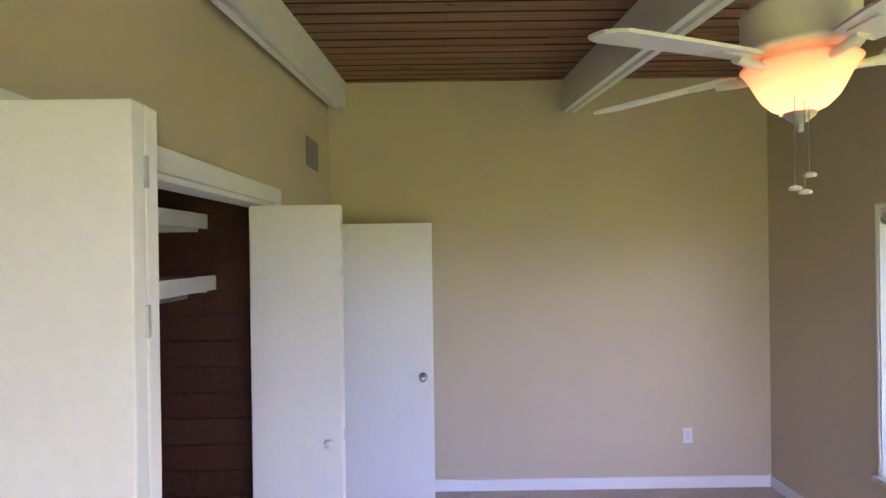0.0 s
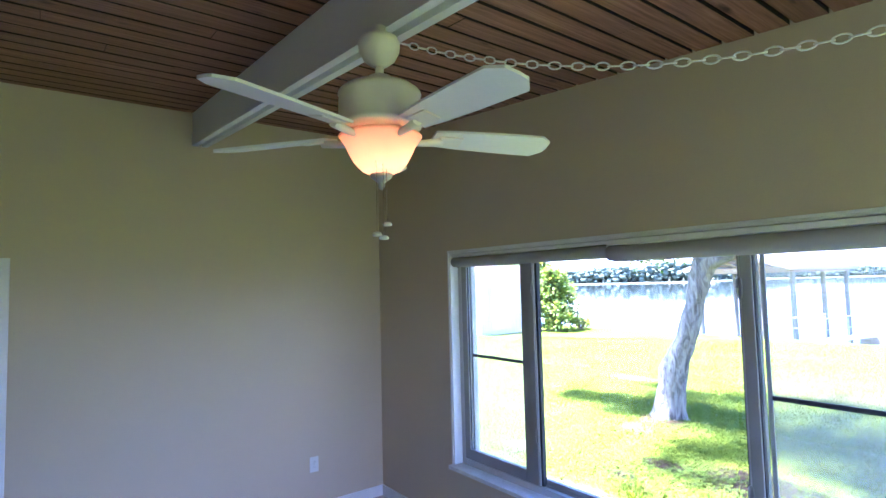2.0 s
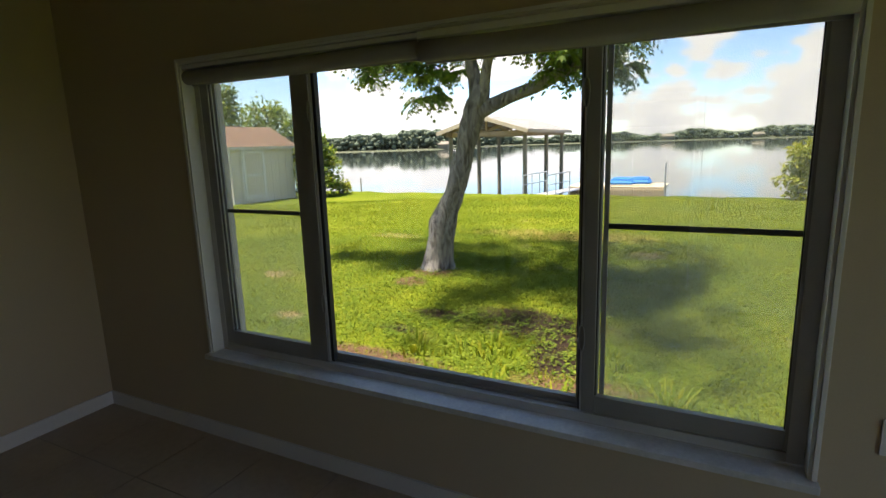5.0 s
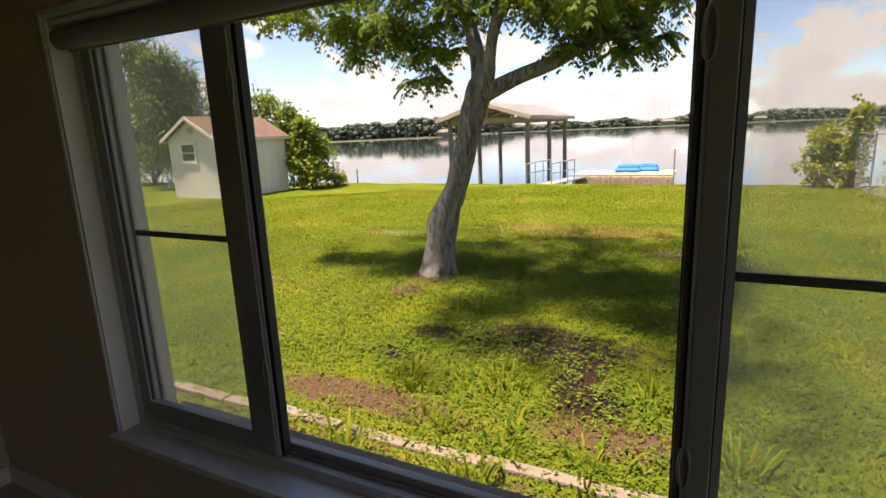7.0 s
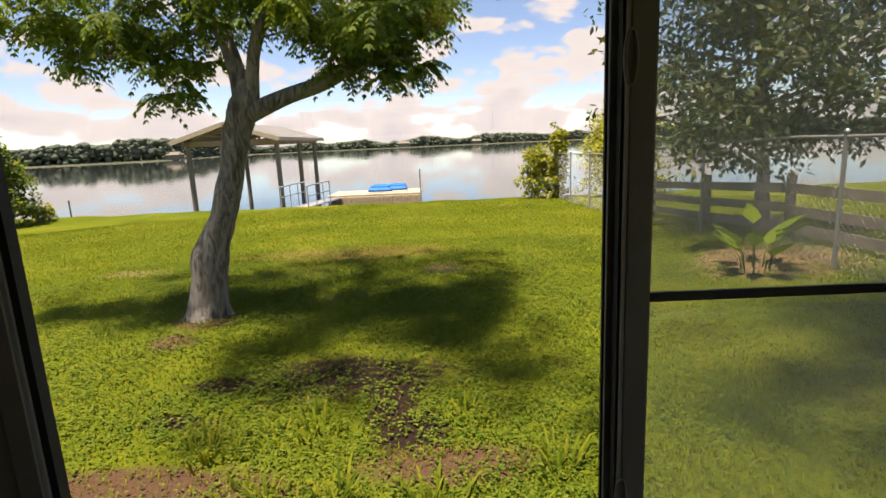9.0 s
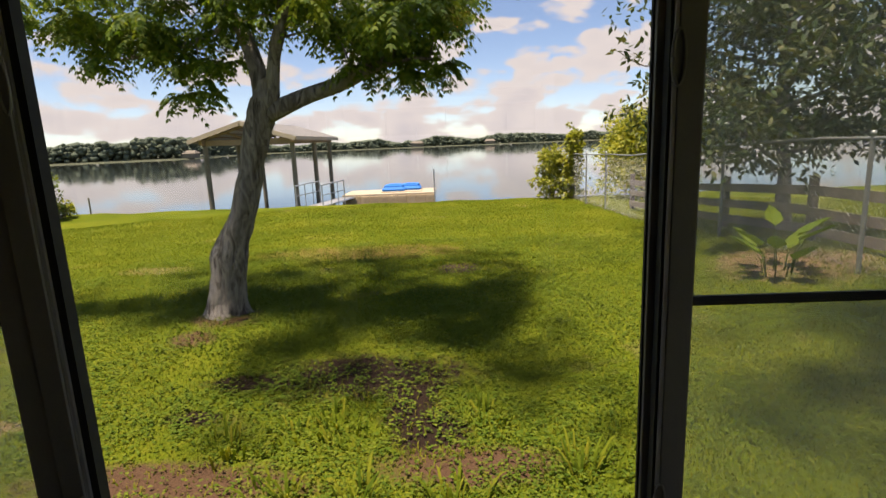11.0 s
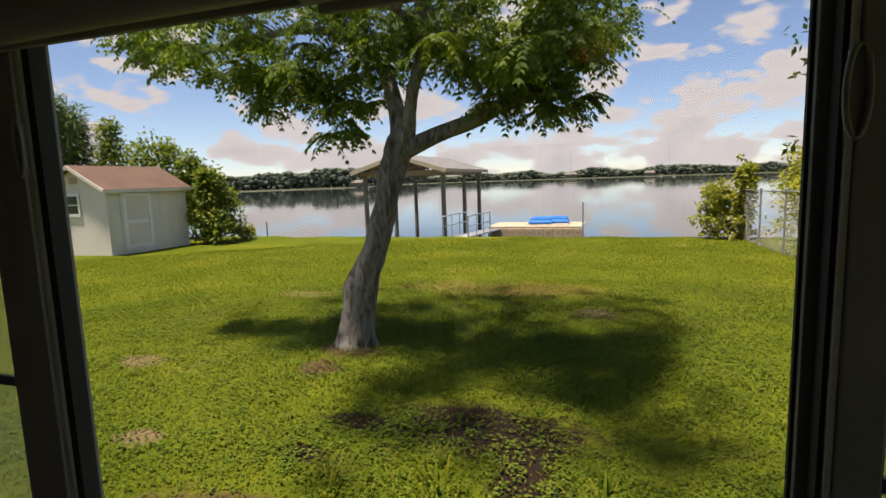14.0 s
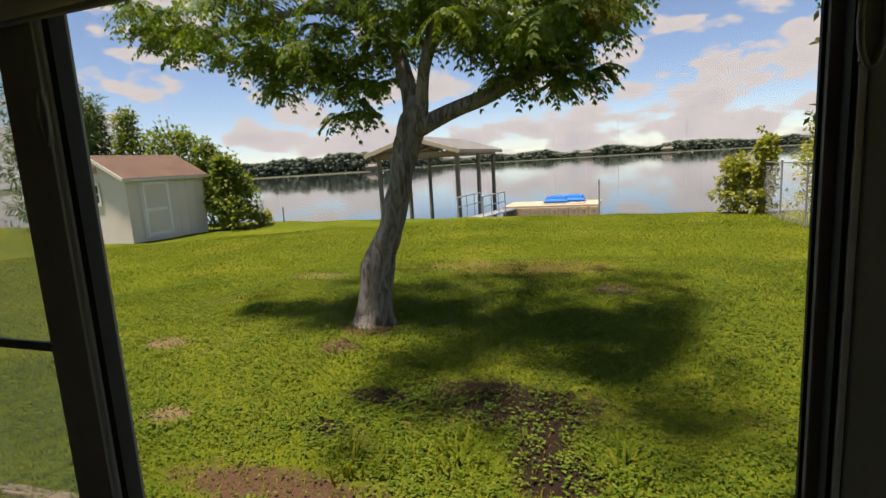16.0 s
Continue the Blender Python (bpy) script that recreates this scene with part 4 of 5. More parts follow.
def sprays(name, clumps, per, material, parent, seed):
    """Tufts of drooping pinnate leaves that all spring from one shoot tip."""
    r = np.random.RandomState(seed)
    v, f = [], []
    for cx, cy, cz, rad in clumps:
        o = np.array((cx, cy, cz))
        for i in range(per):
            a, up = 2 * math.pi * r.rand(), 0.75 * r.rand() - 0.35
            ax = np.array((math.cos(a), math.sin(a), up))
            side = np.array((-math.sin(a), math.cos(a), 0.25 * r.normal()))
            length, sag = (0.20 + 0.16 * r.rand()) * rad / 0.25, 0.35 + 0.5 * r.rand()
            pairs = 8
            for j in range(pairs):
                t = (j + 1.2) / (pairs + 0.6)
                base = o + ax * length * t - np.array((0, 0, sag * length * t * t))
                ahead = ax - np.array((0, 0, 2 * sag * t))
                ahead = ahead / np.linalg.norm(ahead)
                for sd in ((-1, 1) if j < pairs - 1 else (-1, 0, 1)):
                    dirn = ahead * (0.55 if sd else 1.2) + side * sd * 0.75 + np.array((0, 0, -0.30 - 0.3 * r.rand()))
                    dirn = dirn / np.linalg.norm(dirn)
                    wide = np.cross(dirn, np.cross(ahead, side) + 0.35 * r.normal(size=3))
                    wide = wide / (np.linalg.norm(wide) + 1e-6)
                    l, w = 0.062 * (0.75 + 0.5 * r.rand()), 0.0135 * (0.8 + 0.4 * r.rand())
                    b = len(v)
                    v += [tuple(base), tuple(base + dirn * l * 0.4 + wide * w), tuple(base + dirn * l), tuple(base + dirn * l * 0.4 - wide * w)]
                    f.append((b, b + 1, b + 2, b + 3))
    return soup(name, v, f, material, parent)


def limb(bm, pts, radii, sides=9):
    return bm_path_tube(bm, *smooth_path(pts, radii), sides)


# the leaning yard tree
tree = thing("yard_tree", "leaning yard tree with grey furrowed bark and feathery leaves", "tree")
gz = ground_z(7.1, 4.2)
pts, radii = smooth_path([(7.12, 4.22, gz - 0.2), (7.12, 4.20, gz - 0.02), (7.12, 4.17, gz + 0.14), (7.13, 4.13, 0.30), (7.14, 4.07, 0.60), (7.14, 3.90, 0.98), (7.14, 3.745, 1.46), (7.12, 3.62, 1.88), (7.1, 3.52, 2.12), (7.1, 3.45, 2.3)],
                         [0.30, 0.235, 0.20, 0.185, 0.188, 0.140, 0.128, 0.145, 0.15, 0.09], 9)
SIDES = 44
bm, rings = bmesh.new(), []
for i, q in enumerate(pts):
    row = []
    for j in range(SIDES):
        a = 2 * math.pi * j / SIDES
        d = Vector((math.cos(a), math.sin(a), 0))
        p0 = q + d * radii[i]
        furrow = abs(noise.noise(Vector((p0.x * 13, p0.y * 13, p0.z * 3.2)))) * 0.030 + noise.noise(Vector((p0.x * 38, p0.y * 38, p0.z * 12))) * 0.008
        swell = 0.022 * noise.noise(p0 * 4.0) + 0.035 * math.exp(-((p0.z - 0.56) / 0.13) ** 2) * max(0.0, math.sin(a + 0.5)) + 0.05 * math.exp(-(p0.z - gz) / 0.10) * max(0, math.sin(4 * a + 0.7)) * (p0.z > gz - 0.1)
        row.append(bm.verts.new(q + d * (radii[i] - 0.012 + furrow + swell)))
    rings.append(row)
for lo, hi in zip(rings, rings[1:]):
    for j in range(SIDES):
        bm.faces.new((lo[j], lo[(j + 1) % SIDES], hi[(j + 1) % SIDES], hi[j])).smooth = True
part("trunk", bm, BARK, tree)
BOUGHS = [
    ([(7.1, 3.55, 2.02), (7.15, 3.60, 2.42), (7.2, 3.76, 2.85), (7.1, 4.08, 3.2), (7.0, 4.4, 3.9), (7.1, 4.7, 4.7)], [0.10, 0.085, 0.07, 0.06, 0.05, 0.025]),
    ([(7.1, 3.46, 2.08), (7.0, 3.36, 2.5), (6.9, 3.18, 3.0), (6.8, 3.2, 3.7), (6.9, 3.1, 4.6)], [0.08, 0.065, 0.06, 0.045, 0.02]),
    ([(7.1, 3.5, 1.98), (7.12, 3.08, 2.14), (7.15, 2.62, 2.30), (7.2, 2.15, 2.62), (7.35, 2.0, 3.1), (7.5, 1.9, 3.7)], [0.10, 0.082, 0.072, 0.06, 0.045, 0.02]),
    ([(7.15, 2.6, 2.30), (7.1, 2.3, 2.38), (7.0, 2.0, 2.42), (6.95, 1.75, 2.38)], [0.03, 0.025, 0.018, 0.008]),
    ([(7.1, 4.05, 3.18), (7.0, 4.6, 3.25), (7.0, 5.4, 3.2), (7.0, 6.2, 3.1), (7.0, 6.9, 3.15)], [0.05, 0.04, 0.032, 0.022, 0.008]),
    ([(7.2, 3.75, 2.9), (7.4, 4.3, 2.75), (7.4, 4.9, 2.62), (7.4, 5.3, 2.6)], [0.035, 0.028, 0.018, 0.008]),
    ([(6.9, 3.18, 3.0), (6.3, 3.4, 3.3), (5.6, 3.6, 3.6), (5.0, 3.9, 3.7)], [0.045, 0.035, 0.025, 0.01]),
    ([(7.2, 3.3, 2.8), (8.0, 3.4, 3.3), (8.9, 3.6, 3.7), (9.6, 3.8, 3.9)], [0.05, 0.04, 0.028, 0.01]),
    ([(7.2, 2.15, 2.62), (8.0, 1.9, 3.0), (8.8, 1.7, 3.4), (9.4, 1.6, 3.6)], [0.04, 0.03, 0.02, 0.008]),
    ([(7.0, 4.4, 3.9), (7.8, 5.0, 4.2), (8.6, 5.5, 4.4)], [0.04, 0.03, 0.01]),
    ([(7.3, 1.95, 3.1), (6.7, 1.95, 3.5), (6.2, 1.9, 3.8)], [0.035, 0.025, 0.01]),
    # unseen bough towards the house, added to shade the near lawn
    ([(6.8, 3.2, 3.7), (6.1, 2.6, 4.1), (5.3, 1.8, 4.4), (4.7, 1.1, 4.6)], [0.04, 0.032, 0.022, 0.01]),
]
tips = []
for pts, radii in BOUGHS:
    part("limb", limb(bmesh.new(), pts, radii), BARK, tree)
    q, _ = smooth_path(pts, radii, 6)
    tips += q[len(q) // 3:]
r2 = np.random.RandomState(11)


def low_edge(y):
    """Height of the crown's scalloped lower edge across the yard."""
    return float(np.interp(y, (1.0, 1.5, 2.0, 2.7, 3.3, 3.9, 4.2, 4.7, 5.1, 5.8, 6.9, 8.0), (2.9, 2.45, 2.2, 2.45, 2.65, 2.45, 2.15, 2.5, 2.45, 2.85, 3.15, 3.3)))


clumps = []
for i in range(400):
    t0 = tips[r2.randint(len(tips))]
    o = Vector(r2.normal(size=3)) * 0.42
    o.z = abs(o.z) * 0.75 - 0.22
    e = t0 + o
    e.z = max(e.z, low_edge(e.y) + 0.22 + 0.25 * r2.rand() + 0.18 * max(0.0, e.x - 7.4))
    clumps.append((e.x, e.y, e.z, 0.19 + 0.12 * r2.rand()))
    if i % 3 == 0 and 1.75 < e.y < 6.4 and e.y - 1.4 < 1.0 * (e.x - 2.0):
        part("twig", bm_path_tube(bmesh.new(), [t0, t0.lerp(e, 0.5) + Vector((0, 0, 0.06)), e], [0.013, 0.009, 0.003], 5), BARK, tree)
for i in range(70):
    a, rr = 2 * math.pi * r2.rand(), math.sqrt(r2.rand())
    clumps.append((8.1 + 2.8 * rr * math.cos(a), 3.9 + 2.7 * rr * math.sin(a), 3.3 + 1.9 * (1 - rr * rr) * r2.rand() + 0.4 * r2.rand(), 0.3))
# hanging sprays along the lower edge of the crown
for y, z in ((6.84, 3.3), (6.66, 3.15), (6.95, 3.45), (6.4, 3.3), (5.9, 3.05), (5.6, 2.9), (5.2, 2.7), (5.02, 2.6), (4.7, 2.66), (4.22, 2.24), (4.08, 2.2), (4.35, 2.42), (3.92, 2.5),
             (2.62, 2.5), (2.4, 2.38), (2.08, 2.32), (1.88, 2.3), (1.66, 2.45), (1.5, 2.75), (1.46, 2.6)):
    for dx in (-0.15, 0.2):
        clumps.append((7.1 + dx, y + 0.1 * r2.normal(), z + 0.05 * r2.normal(), 0.2))
# the crown keeps to its own side of the yard
clumps = [q for q in clumps if q[1] - 1.5 > (0.12 if q[2] < 3.2 else -0.25) and q[1] - 1.4 < 1.13 * (q[0] - 2.0)]
sprays("crown", clumps, 12, LEAF, tree, 21)


def shrub(name, label, cx, cy, rx, ry, z0, z1, n, per, length, width, material, seed, category="shrub", leaflets=1, droop=0.1, stems=7, taper=0.5):
    t = thing(name, label, category)
    r = np.random.RandomState(seed)
    bm = bmesh.new()
    cl = []
    gzz = ground_z(cx, cy)
    for i in range(n):
        a, rr, h = 2 * math.pi * r.rand(), r.rand() ** 0.45 * (1.35 if r.rand() < 0.12 else 1.0), r.rand() * (1.14 if r.rand() < 0.2 else 1.0)
        wide = (1 - taper * min(h, 1)) * (0.75 + 0.7 * noise.noise(Vector((a * 1.3, h * 3, seed))))
        cl.append((cx + rx * rr * wide * math.cos(a), cy + ry * rr * wide * math.sin(a), z0 + (z1 - z0) * h ** 0.85, max(0.1, 0.22 * min(rx, ry))))
    for i in range(stems):
        c2 = cl[r.randint(n)]
        bm_path_tube(bm, [(cx + 0.08 * r.normal(), cy + 0.08 * r.normal(), gzz - 0.1), ((cx + c2[0]) / 2, (cy + c2[1]) / 2, (gzz + c2[2]) / 2), c2[:3]], [0.03, 0.02, 0.008], 6)
    part("stems", bm, BARK, t)
    leaf_mesh("crown", cl, per, leaflets, length, width, droop, material, t, seed + 1)
    return t
shrub("shrub", "bushy green shrub with reddish tips beside the shed", 17.9, 15.35, 1.15, 1.1, -0.2, 2.2, 240, 20, 0.15, 0.055, SHRUB, 31)
shrub("shrub", "low yellow-leaved plant at the shore by the stake", 19.0, 15.0, 0.6, 0.6, -0.25, 0.15, 40, 12, 0.14, 0.04, YELLOW, 33)
shrub("shrub", "yellow-green shrub at the end of the chain-link fence", 20.0, -1.55, 0.95, 0.8, -0.35, 1.15, 130, 14, 0.19, 0.04, YELLOW, 35)
shrub("vine", "climbing vine covering the fence end post", 19.5, -2.2, 0.45, 0.34, -0.25, 1.8, 110, 20, 0.13, 0.045, YELLOW, 37, taper=0.2)
shrub("shrub", "tall yellow-green bush behind the chain-link fence", 19.0, -4.3, 2.3, 1.5, -0.2, 2.2, 360, 20, 0.15, 0.04, YELLOW, 39)
shrub("shrub", "tall yellow-green bush behind the chain-link fence", 22.5, -5.0, 2.2, 1.8, -0.4, 2.1, 320, 20, 0.15, 0.045, YELLOW, 40)
shrub("tree", "feathery dark conifer rising behind the shed", 17.6, 22.9, 2.0, 2.0, 0.2, 5.3, 520, 12, 0.34, 0.032, CEDAR_LEAF, 41, "tree", taper=0.65)
shrub("tree", "feathery dark conifer rising behind the shed", 19.0, 26.5, 2.3, 2.3, 0.2, 6.4, 520, 12, 0.36, 0.034, CEDAR_LEAF, 43, "tree", taper=0.65)
shrub("tree", "feathery green conifer rising behind the shed", 19.2, 23.6, 1.7, 1.7, 0.2, 4.9, 420, 12, 0.32, 0.032, CEDAR_LEAF, 44, "tree", taper=0.7)
shrub("tree", "thin young tree with airy foliage behind the shed", 18.9, 21.2, 1.4, 1.4, 0.5, 4.3, 260, 12, 0.22, 0.04, SHRUB, 45, "tree", taper=0.75)
shrub("tree", "light green bushy tree behind the shed roof", 19.6, 19.6, 2.0, 1.6, 0.2, 3.5, 340, 14, 0.2, 0.05, SHRUB, 47, "tree")
shrub("shrub", "reddish-tipped shrub behind the shed", 19.3, 17.6, 1.2, 1.0, 0.0, 2.8, 190, 16, 0.17, 0.05, SHRUB, 49)

# big-leaved tree behind the side fence
magnolia = thing("magnolia_tree", "broad tree with large dark leathery leaves behind fence", "tree")
mz = ground_z(10.8, -3.9)
bm = limb(bmesh.new(), [(10.8, -3.95, mz - 0.2), (10.85, -3.9, 0.4), (10.7, -3.8, 1.0), (10.8, -3.7, 1.8), (10.9, -3.8, 3.0), (10.8, -3.9, 4.2)], [0.15, 0.12, 0.10, 0.09, 0.06, 0.02], 12)
part("trunk", bm, BARK, magnolia)
mr = np.random.RandomState(8)
mclumps = []
for i in range(22):
    a, h = 2 * math.pi * i * 0.382, 0.9 + 3.4 * (i / 22)
    reach = 2.5 * (1 - 0.45 * (h - 0.9) / 3.4) * (0.8 + 0.4 * mr.rand())
    s0 = Vector((10.8, -3.8, h))
    e0 = s0 + Vector((reach * math.cos(a), reach * math.sin(a), 0.5 + 0.4 * mr.rand()))
    part("limb", limb(bmesh.new(), [s0, s0.lerp(e0, 0.5) + Vector((0, 0, -0.05)), e0], [0.045, 0.03, 0.01], 7), BARK, magnolia)
    for j in range(30):
        q = s0.lerp(e0, 0.3 + 0.72 * mr.rand()) + Vector(mr.normal(size=3)) * 0.3
        mclumps.append((q.x, q.y, max(q.z, 0.9), 0.3))
leaf_mesh("crown", mclumps, 26, 1, 0.14, 0.034, 0.15, BIG_LEAF, magnolia, 77)
s0 = [(10.4, -2.6, 2.3), (10.6, -1.9, 2.75), (10.7, -1.45, 2.7), (10.7, -1.0, 2.95)]
part("limb", limb(bmesh.new(), s0, [0.025, 0.018, 0.012, 0.005], 7), BARK, magnolia)
leaf_mesh("branch_leaves", [(10.7, -1.0, 2.95, 0.2), (10.7, -1.25, 2.9, 0.18), (10.7, -1.45, 2.45, 0.15)], 12, 1, 0.16, 0.036, 0.1, BIG_LEAF, magnolia, 78)

# unseen broadleaf tree, added beside the house so its boughs shade the lawn by the fence
shade = thing("unseen_shade_tree", "unseen broadleaf tree added beside the house to shade the lawn", "tree")
sg = ground_z(5.6, -4.9)
part("trunk", limb(bmesh.new(), [(5.6, -4.9, sg - 0.2), (5.6, -4.8, 1.0), (5.5, -4.5, 2.2), (5.4, -4.0, 3.2)], [0.22, 0.17, 0.15, 0.12], 14), BARK, shade)
shade_clumps = []
for end in ((4.3, 0.3, 4.3), (5.3, -0.7, 4.4), (3.9, -0.9, 4.2), (5.9, -1.9, 4.5), (4.9, -2.4, 4.6)):
    s0, e0 = Vector((5.4, -4.05, 3.15)), Vector(end)
    part("limb", limb(bmesh.new(), [s0, s0.lerp(e0, 0.5) + Vector((0, 0, 0.25)), e0], [0.08, 0.05, 0.015], 8), BARK, shade)
    for j in range(20):
        q = s0.lerp(e0, 0.55 + 0.5 * mr.rand()) + Vector(mr.normal(size=3)) * 0.42
        shade_clumps.append((max(q.x, 3.3), q.y, max(q.z, 3.7), 0.3))
leaf_mesh("crown", shade_clumps, 24, 1, 0.15, 0.04, 0.15, BIG_LEAF, shade, 79)

ear = thing("elephant_ear_plant", "clump of broad upright green leaves by the fence", "plant")
for i in range(9):
    a = 2 * math.pi * i / 9 + 0.4
    bx, by = 7.75 + 0.14 * math.cos(a), -2.05 + 0.14 * math.sin(a)
    bz = ground_z(bx, by)
    h, o = 0.26 + 0.3 * mr.rand(), 0.10 + 0.14 * mr.rand()
    tip = Vector((bx + o * math.cos(a), by + o * math.sin(a), bz + h))
    st = part("stalk", bm_path_tube(bmesh.new(), [(bx, by, bz - 0.04), (bx + o * 0.3 * math.cos(a), by + o * 0.3 * math.sin(a), bz + h * 0.6), tip], [0.009, 0.007, 0.004], 6), WEED, ear)
    v = []
    u, w = Vector((math.cos(a), math.sin(a), 0.75)).normalized(), Vector((-math.sin(a), math.cos(a), 0))
    for s, ww, dz in ((-0.06, 0.03, 0.02), (0.0, 0.065, 0.0), (0.08, 0.055, -0.01), (0.17, 0.02, -0.03)):
        v += [tip + 1.5 * (u * s + w * ww) + Vector((0, 0, dz + 0.04)), tip + 1.5 * u * s + Vector((0, 0, dz)), tip + 1.5 * (u * s - w * ww) + Vector((0, 0, dz + 0.04))]
    v.append(tip + u * 0.36 + Vector((0, 0, -0.04)))
    fs = [(3 * j + k2, 3 * j + k2 + 1, 3 * j + k2 + 4, 3 * j + k2 + 3) for j in range(3) for k2 in range(2)] + [(9, 10, 12), (10, 11, 12)]
    soup("leaf", [tuple(q) for q in v], fs, WEED, st)

# ---- side fences ----
F0, F1 = Vector((3.4, -2.95, 0)), Vector((19.6, -2.12, 0))
fence = thing("chain_link_fence", "galvanised chain-link fence with top rail along the lawn", "fence", kind="structure")
posts = [F0.lerp(F1, (x - F0.x) / (F1.x - F0.x)) for x in (4.6, 7.45, 10.3, 13.15, 16.0, 17.8, 19.6)]
for q in posts:
    z = ground_z(q.x, q.y)
    part("fence_post", tube((q.x, q.y, z - 0.15), (q.x, q.y, z + 1.52), 0.024, sides=10), WIRE, fence)
    part("post_cap", lathe([(0.031, 0.0), (0.031, 0.02), (0.018, 0.04), (0.0, 0.045)], 10, (q.x, q.y, z + 1.51)), GALV, fence)
rail = [F0.lerp(F1, i / 24) for i in range(25)]
part("top_rail", bm_path_tube(bmesh.new(), [(q.x, q.y, ground_z(q.x, q.y) + 1.47) for q in rail], [0.018] * 25, 8), WIRE, fence)
v, f = [], []
length = (F1 - F0).length
dirn, side = (F1 - F0).normalized(), Vector((-(F1 - F0).y, (F1 - F0).x, 0)).normalized()
step, top = 0.085, 1.44
s = -top
while s < length:
    for sign in (1, -1):
        a0, b0 = (s, s + top) if sign > 0 else (s + top, s)
        za, zb = 0.03, top
        lo_t, hi_t = 0.0, 1.0
        for bound, inside in ((0.0, 1), (length, -1)):
            ta = (bound - a0) / (b0 - a0)
            if (b0 - a0) * inside > 0:
                lo_t = max(lo_t, ta)
            else:
                hi_t = min(hi_t, ta)
        if hi_t - lo_t < 0.02:
            continue
        seg = [lo_t + (hi_t - lo_t) * i / 3 for i in range(4)]
        pts = []
        for t in seg:
            q = F0 + dirn * (a0 + (b0 - a0) * t)
            pts.append(Vector((q.x, q.y, ground_z(q.x, q.y) + za + (zb - za) * t)) + side * 0.004 * sign)
        for p0, p1 in zip(pts, pts[1:]):
            b = len(v)
            for q in (p0, p1):
                v += [tuple(q + side * 0.0013), tuple(q - side * 0.0008 + Vector((0, 0, 0.0012))), tuple(q - side * 0.0008 - Vector((0, 0, 0.0012)))]
            f += [(b, b + 1, b + 4, b + 3), (b + 1, b + 2, b + 5, b + 4), (b + 2, b, b + 3, b + 5)]
    s += step
mesh_part = soup("wire_mesh", v, f, WIRE, fence)

rails = thing("rail_fence", "weathered grey three-board paddock fence behind chain-link", "fence", kind="structure")
R0, R1 = Vector((2.9, -4.0, 0)), Vector((16.1, -3.05, 0))
for i in range(7):
    q = R0.lerp(R1, i / 6)
    z = ground_z(q.x, q.y)
    part("post", box(q.x - 0.05, q.x + 0.05, q.y - 0.05, q.y + 0.05, z - 0.2, z + 0.95, 0.006), RAIL_WOOD, rails)
    if i < 6:
        q2 = R0.lerp(R1, (i + 1) / 6)
        z2 = ground_z(q2.x, q2.y)
        for h in (0.18, 0.45, 0.74):
            bm = box(0, 1, -0.015, 0.015, -0.07, 0.07)
            d = Vector((q2.x - q.x, q2.y - q.y, z2 - z))
            bm.transform(Matrix.Translation((q.x, q.y + 0.067, z + h + rng.uniform(-0.02, 0.02))) @ d.to_track_quat("X", "Z").to_matrix().to_4x4() @ Matrix.Diagonal((d.length - 0.005, 1, 1, 1)))
            part("board", bm, RAIL_WOOD, rails)

# ---- garden shed ----
sz = -0.42
shed = thing("garden_shed", "weathered white garden shed with brown gable roof", "shed")
bm = bmesh.new()
prof = [(SY0, sz), (SY1, sz), (SY1, SE), ((SY0 + SY1) / 2, SR - 0.04), (SY0, SE)]
a = [bm.verts.new((SX0, y, z)) for y, z in prof]
b = [bm.verts.new((SX1, y, z)) for y, z in prof]
bm.faces.new(a[::-1]), bm.faces.new(b)
for i in range(5):
    bm.faces.new((a[i], a[(i + 1) % 5], b[(i + 1) % 5], b[i]))
bmesh.ops.recalc_face_normals(bm, faces=bm.faces[:])
part("wall", bm, SHED_WALL, shed)
for yy in (SY0, SY1):
    sgn = -1 if yy == SY0 else 1
    bm = bmesh.new()
    mid = (SY0 + SY1) / 2
    eave = (yy + 0.16 * sgn, SE - 0.06)
    for dz0, dz1 in ((0.0, 0.05),):
        q = [(SX0 - 0.2, mid, SR), (SX1 + 0.15, mid, SR), (SX1 + 0.15, *eave), (SX0 - 0.2, *eave)]
        lo2, hi2 = [bm.verts.new((x, y, z + dz0)) for x, y, z in q], [bm.verts.new((x, y, z + dz1)) for x, y, z in q]
        bm.faces.new(lo2), bm.faces.new(hi2[::-1])
        for i in range(4):
            bm.faces.new((lo2[i], lo2[(i + 1) % 4], hi2[(i + 1) % 4], hi2[i]))
    bmesh.ops.recalc_face_normals(bm, faces=bm.faces[:])
    roof = part("roof", bm, SHED_ROOF, shed, "brown shingled roof slope")
    rake = bmesh.new()
    d = Vector((0, eave[0] - mid, eave[1] - SR))
    bm_box(rake, -0.012, 0.012, 0, 1, -0.07, 0.03)
    rake.transform(Matrix.Translation((SX0 - 0.215, mid, SR + 0.015)) @ d.to_track_quat("Y", "Z").to_matrix().to_4x4() @ Matrix.Diagonal((1, d.length, 1, 1)))
    part("rake_board", rake, SHED_WALL, roof)
    part("fascia", box(SX0 - 0.2, SX1 + 0.15, eave[0] - 0.012 + 0.014 * sgn, eave[0] + 0.012 + 0.014 * sgn, eave[1] - 0.06, eave[1] + 0.045), SHED_WALL, roof)
for i in range(9):
    x = SX0 + 0.02 + i * (SX1 - SX0 - 0.04) / 8
    part("batten", box(x - 0.018, x + 0.018, SY0 - 0.014, SY0 - 0.001, sz, SE - 0.02), SHED_WALL, shed)
part("door_trim", box(14.56, 15.68, SY0 - 0.024, SY0 - 0.0155, -0.2, 1.64), PLATE, shed)
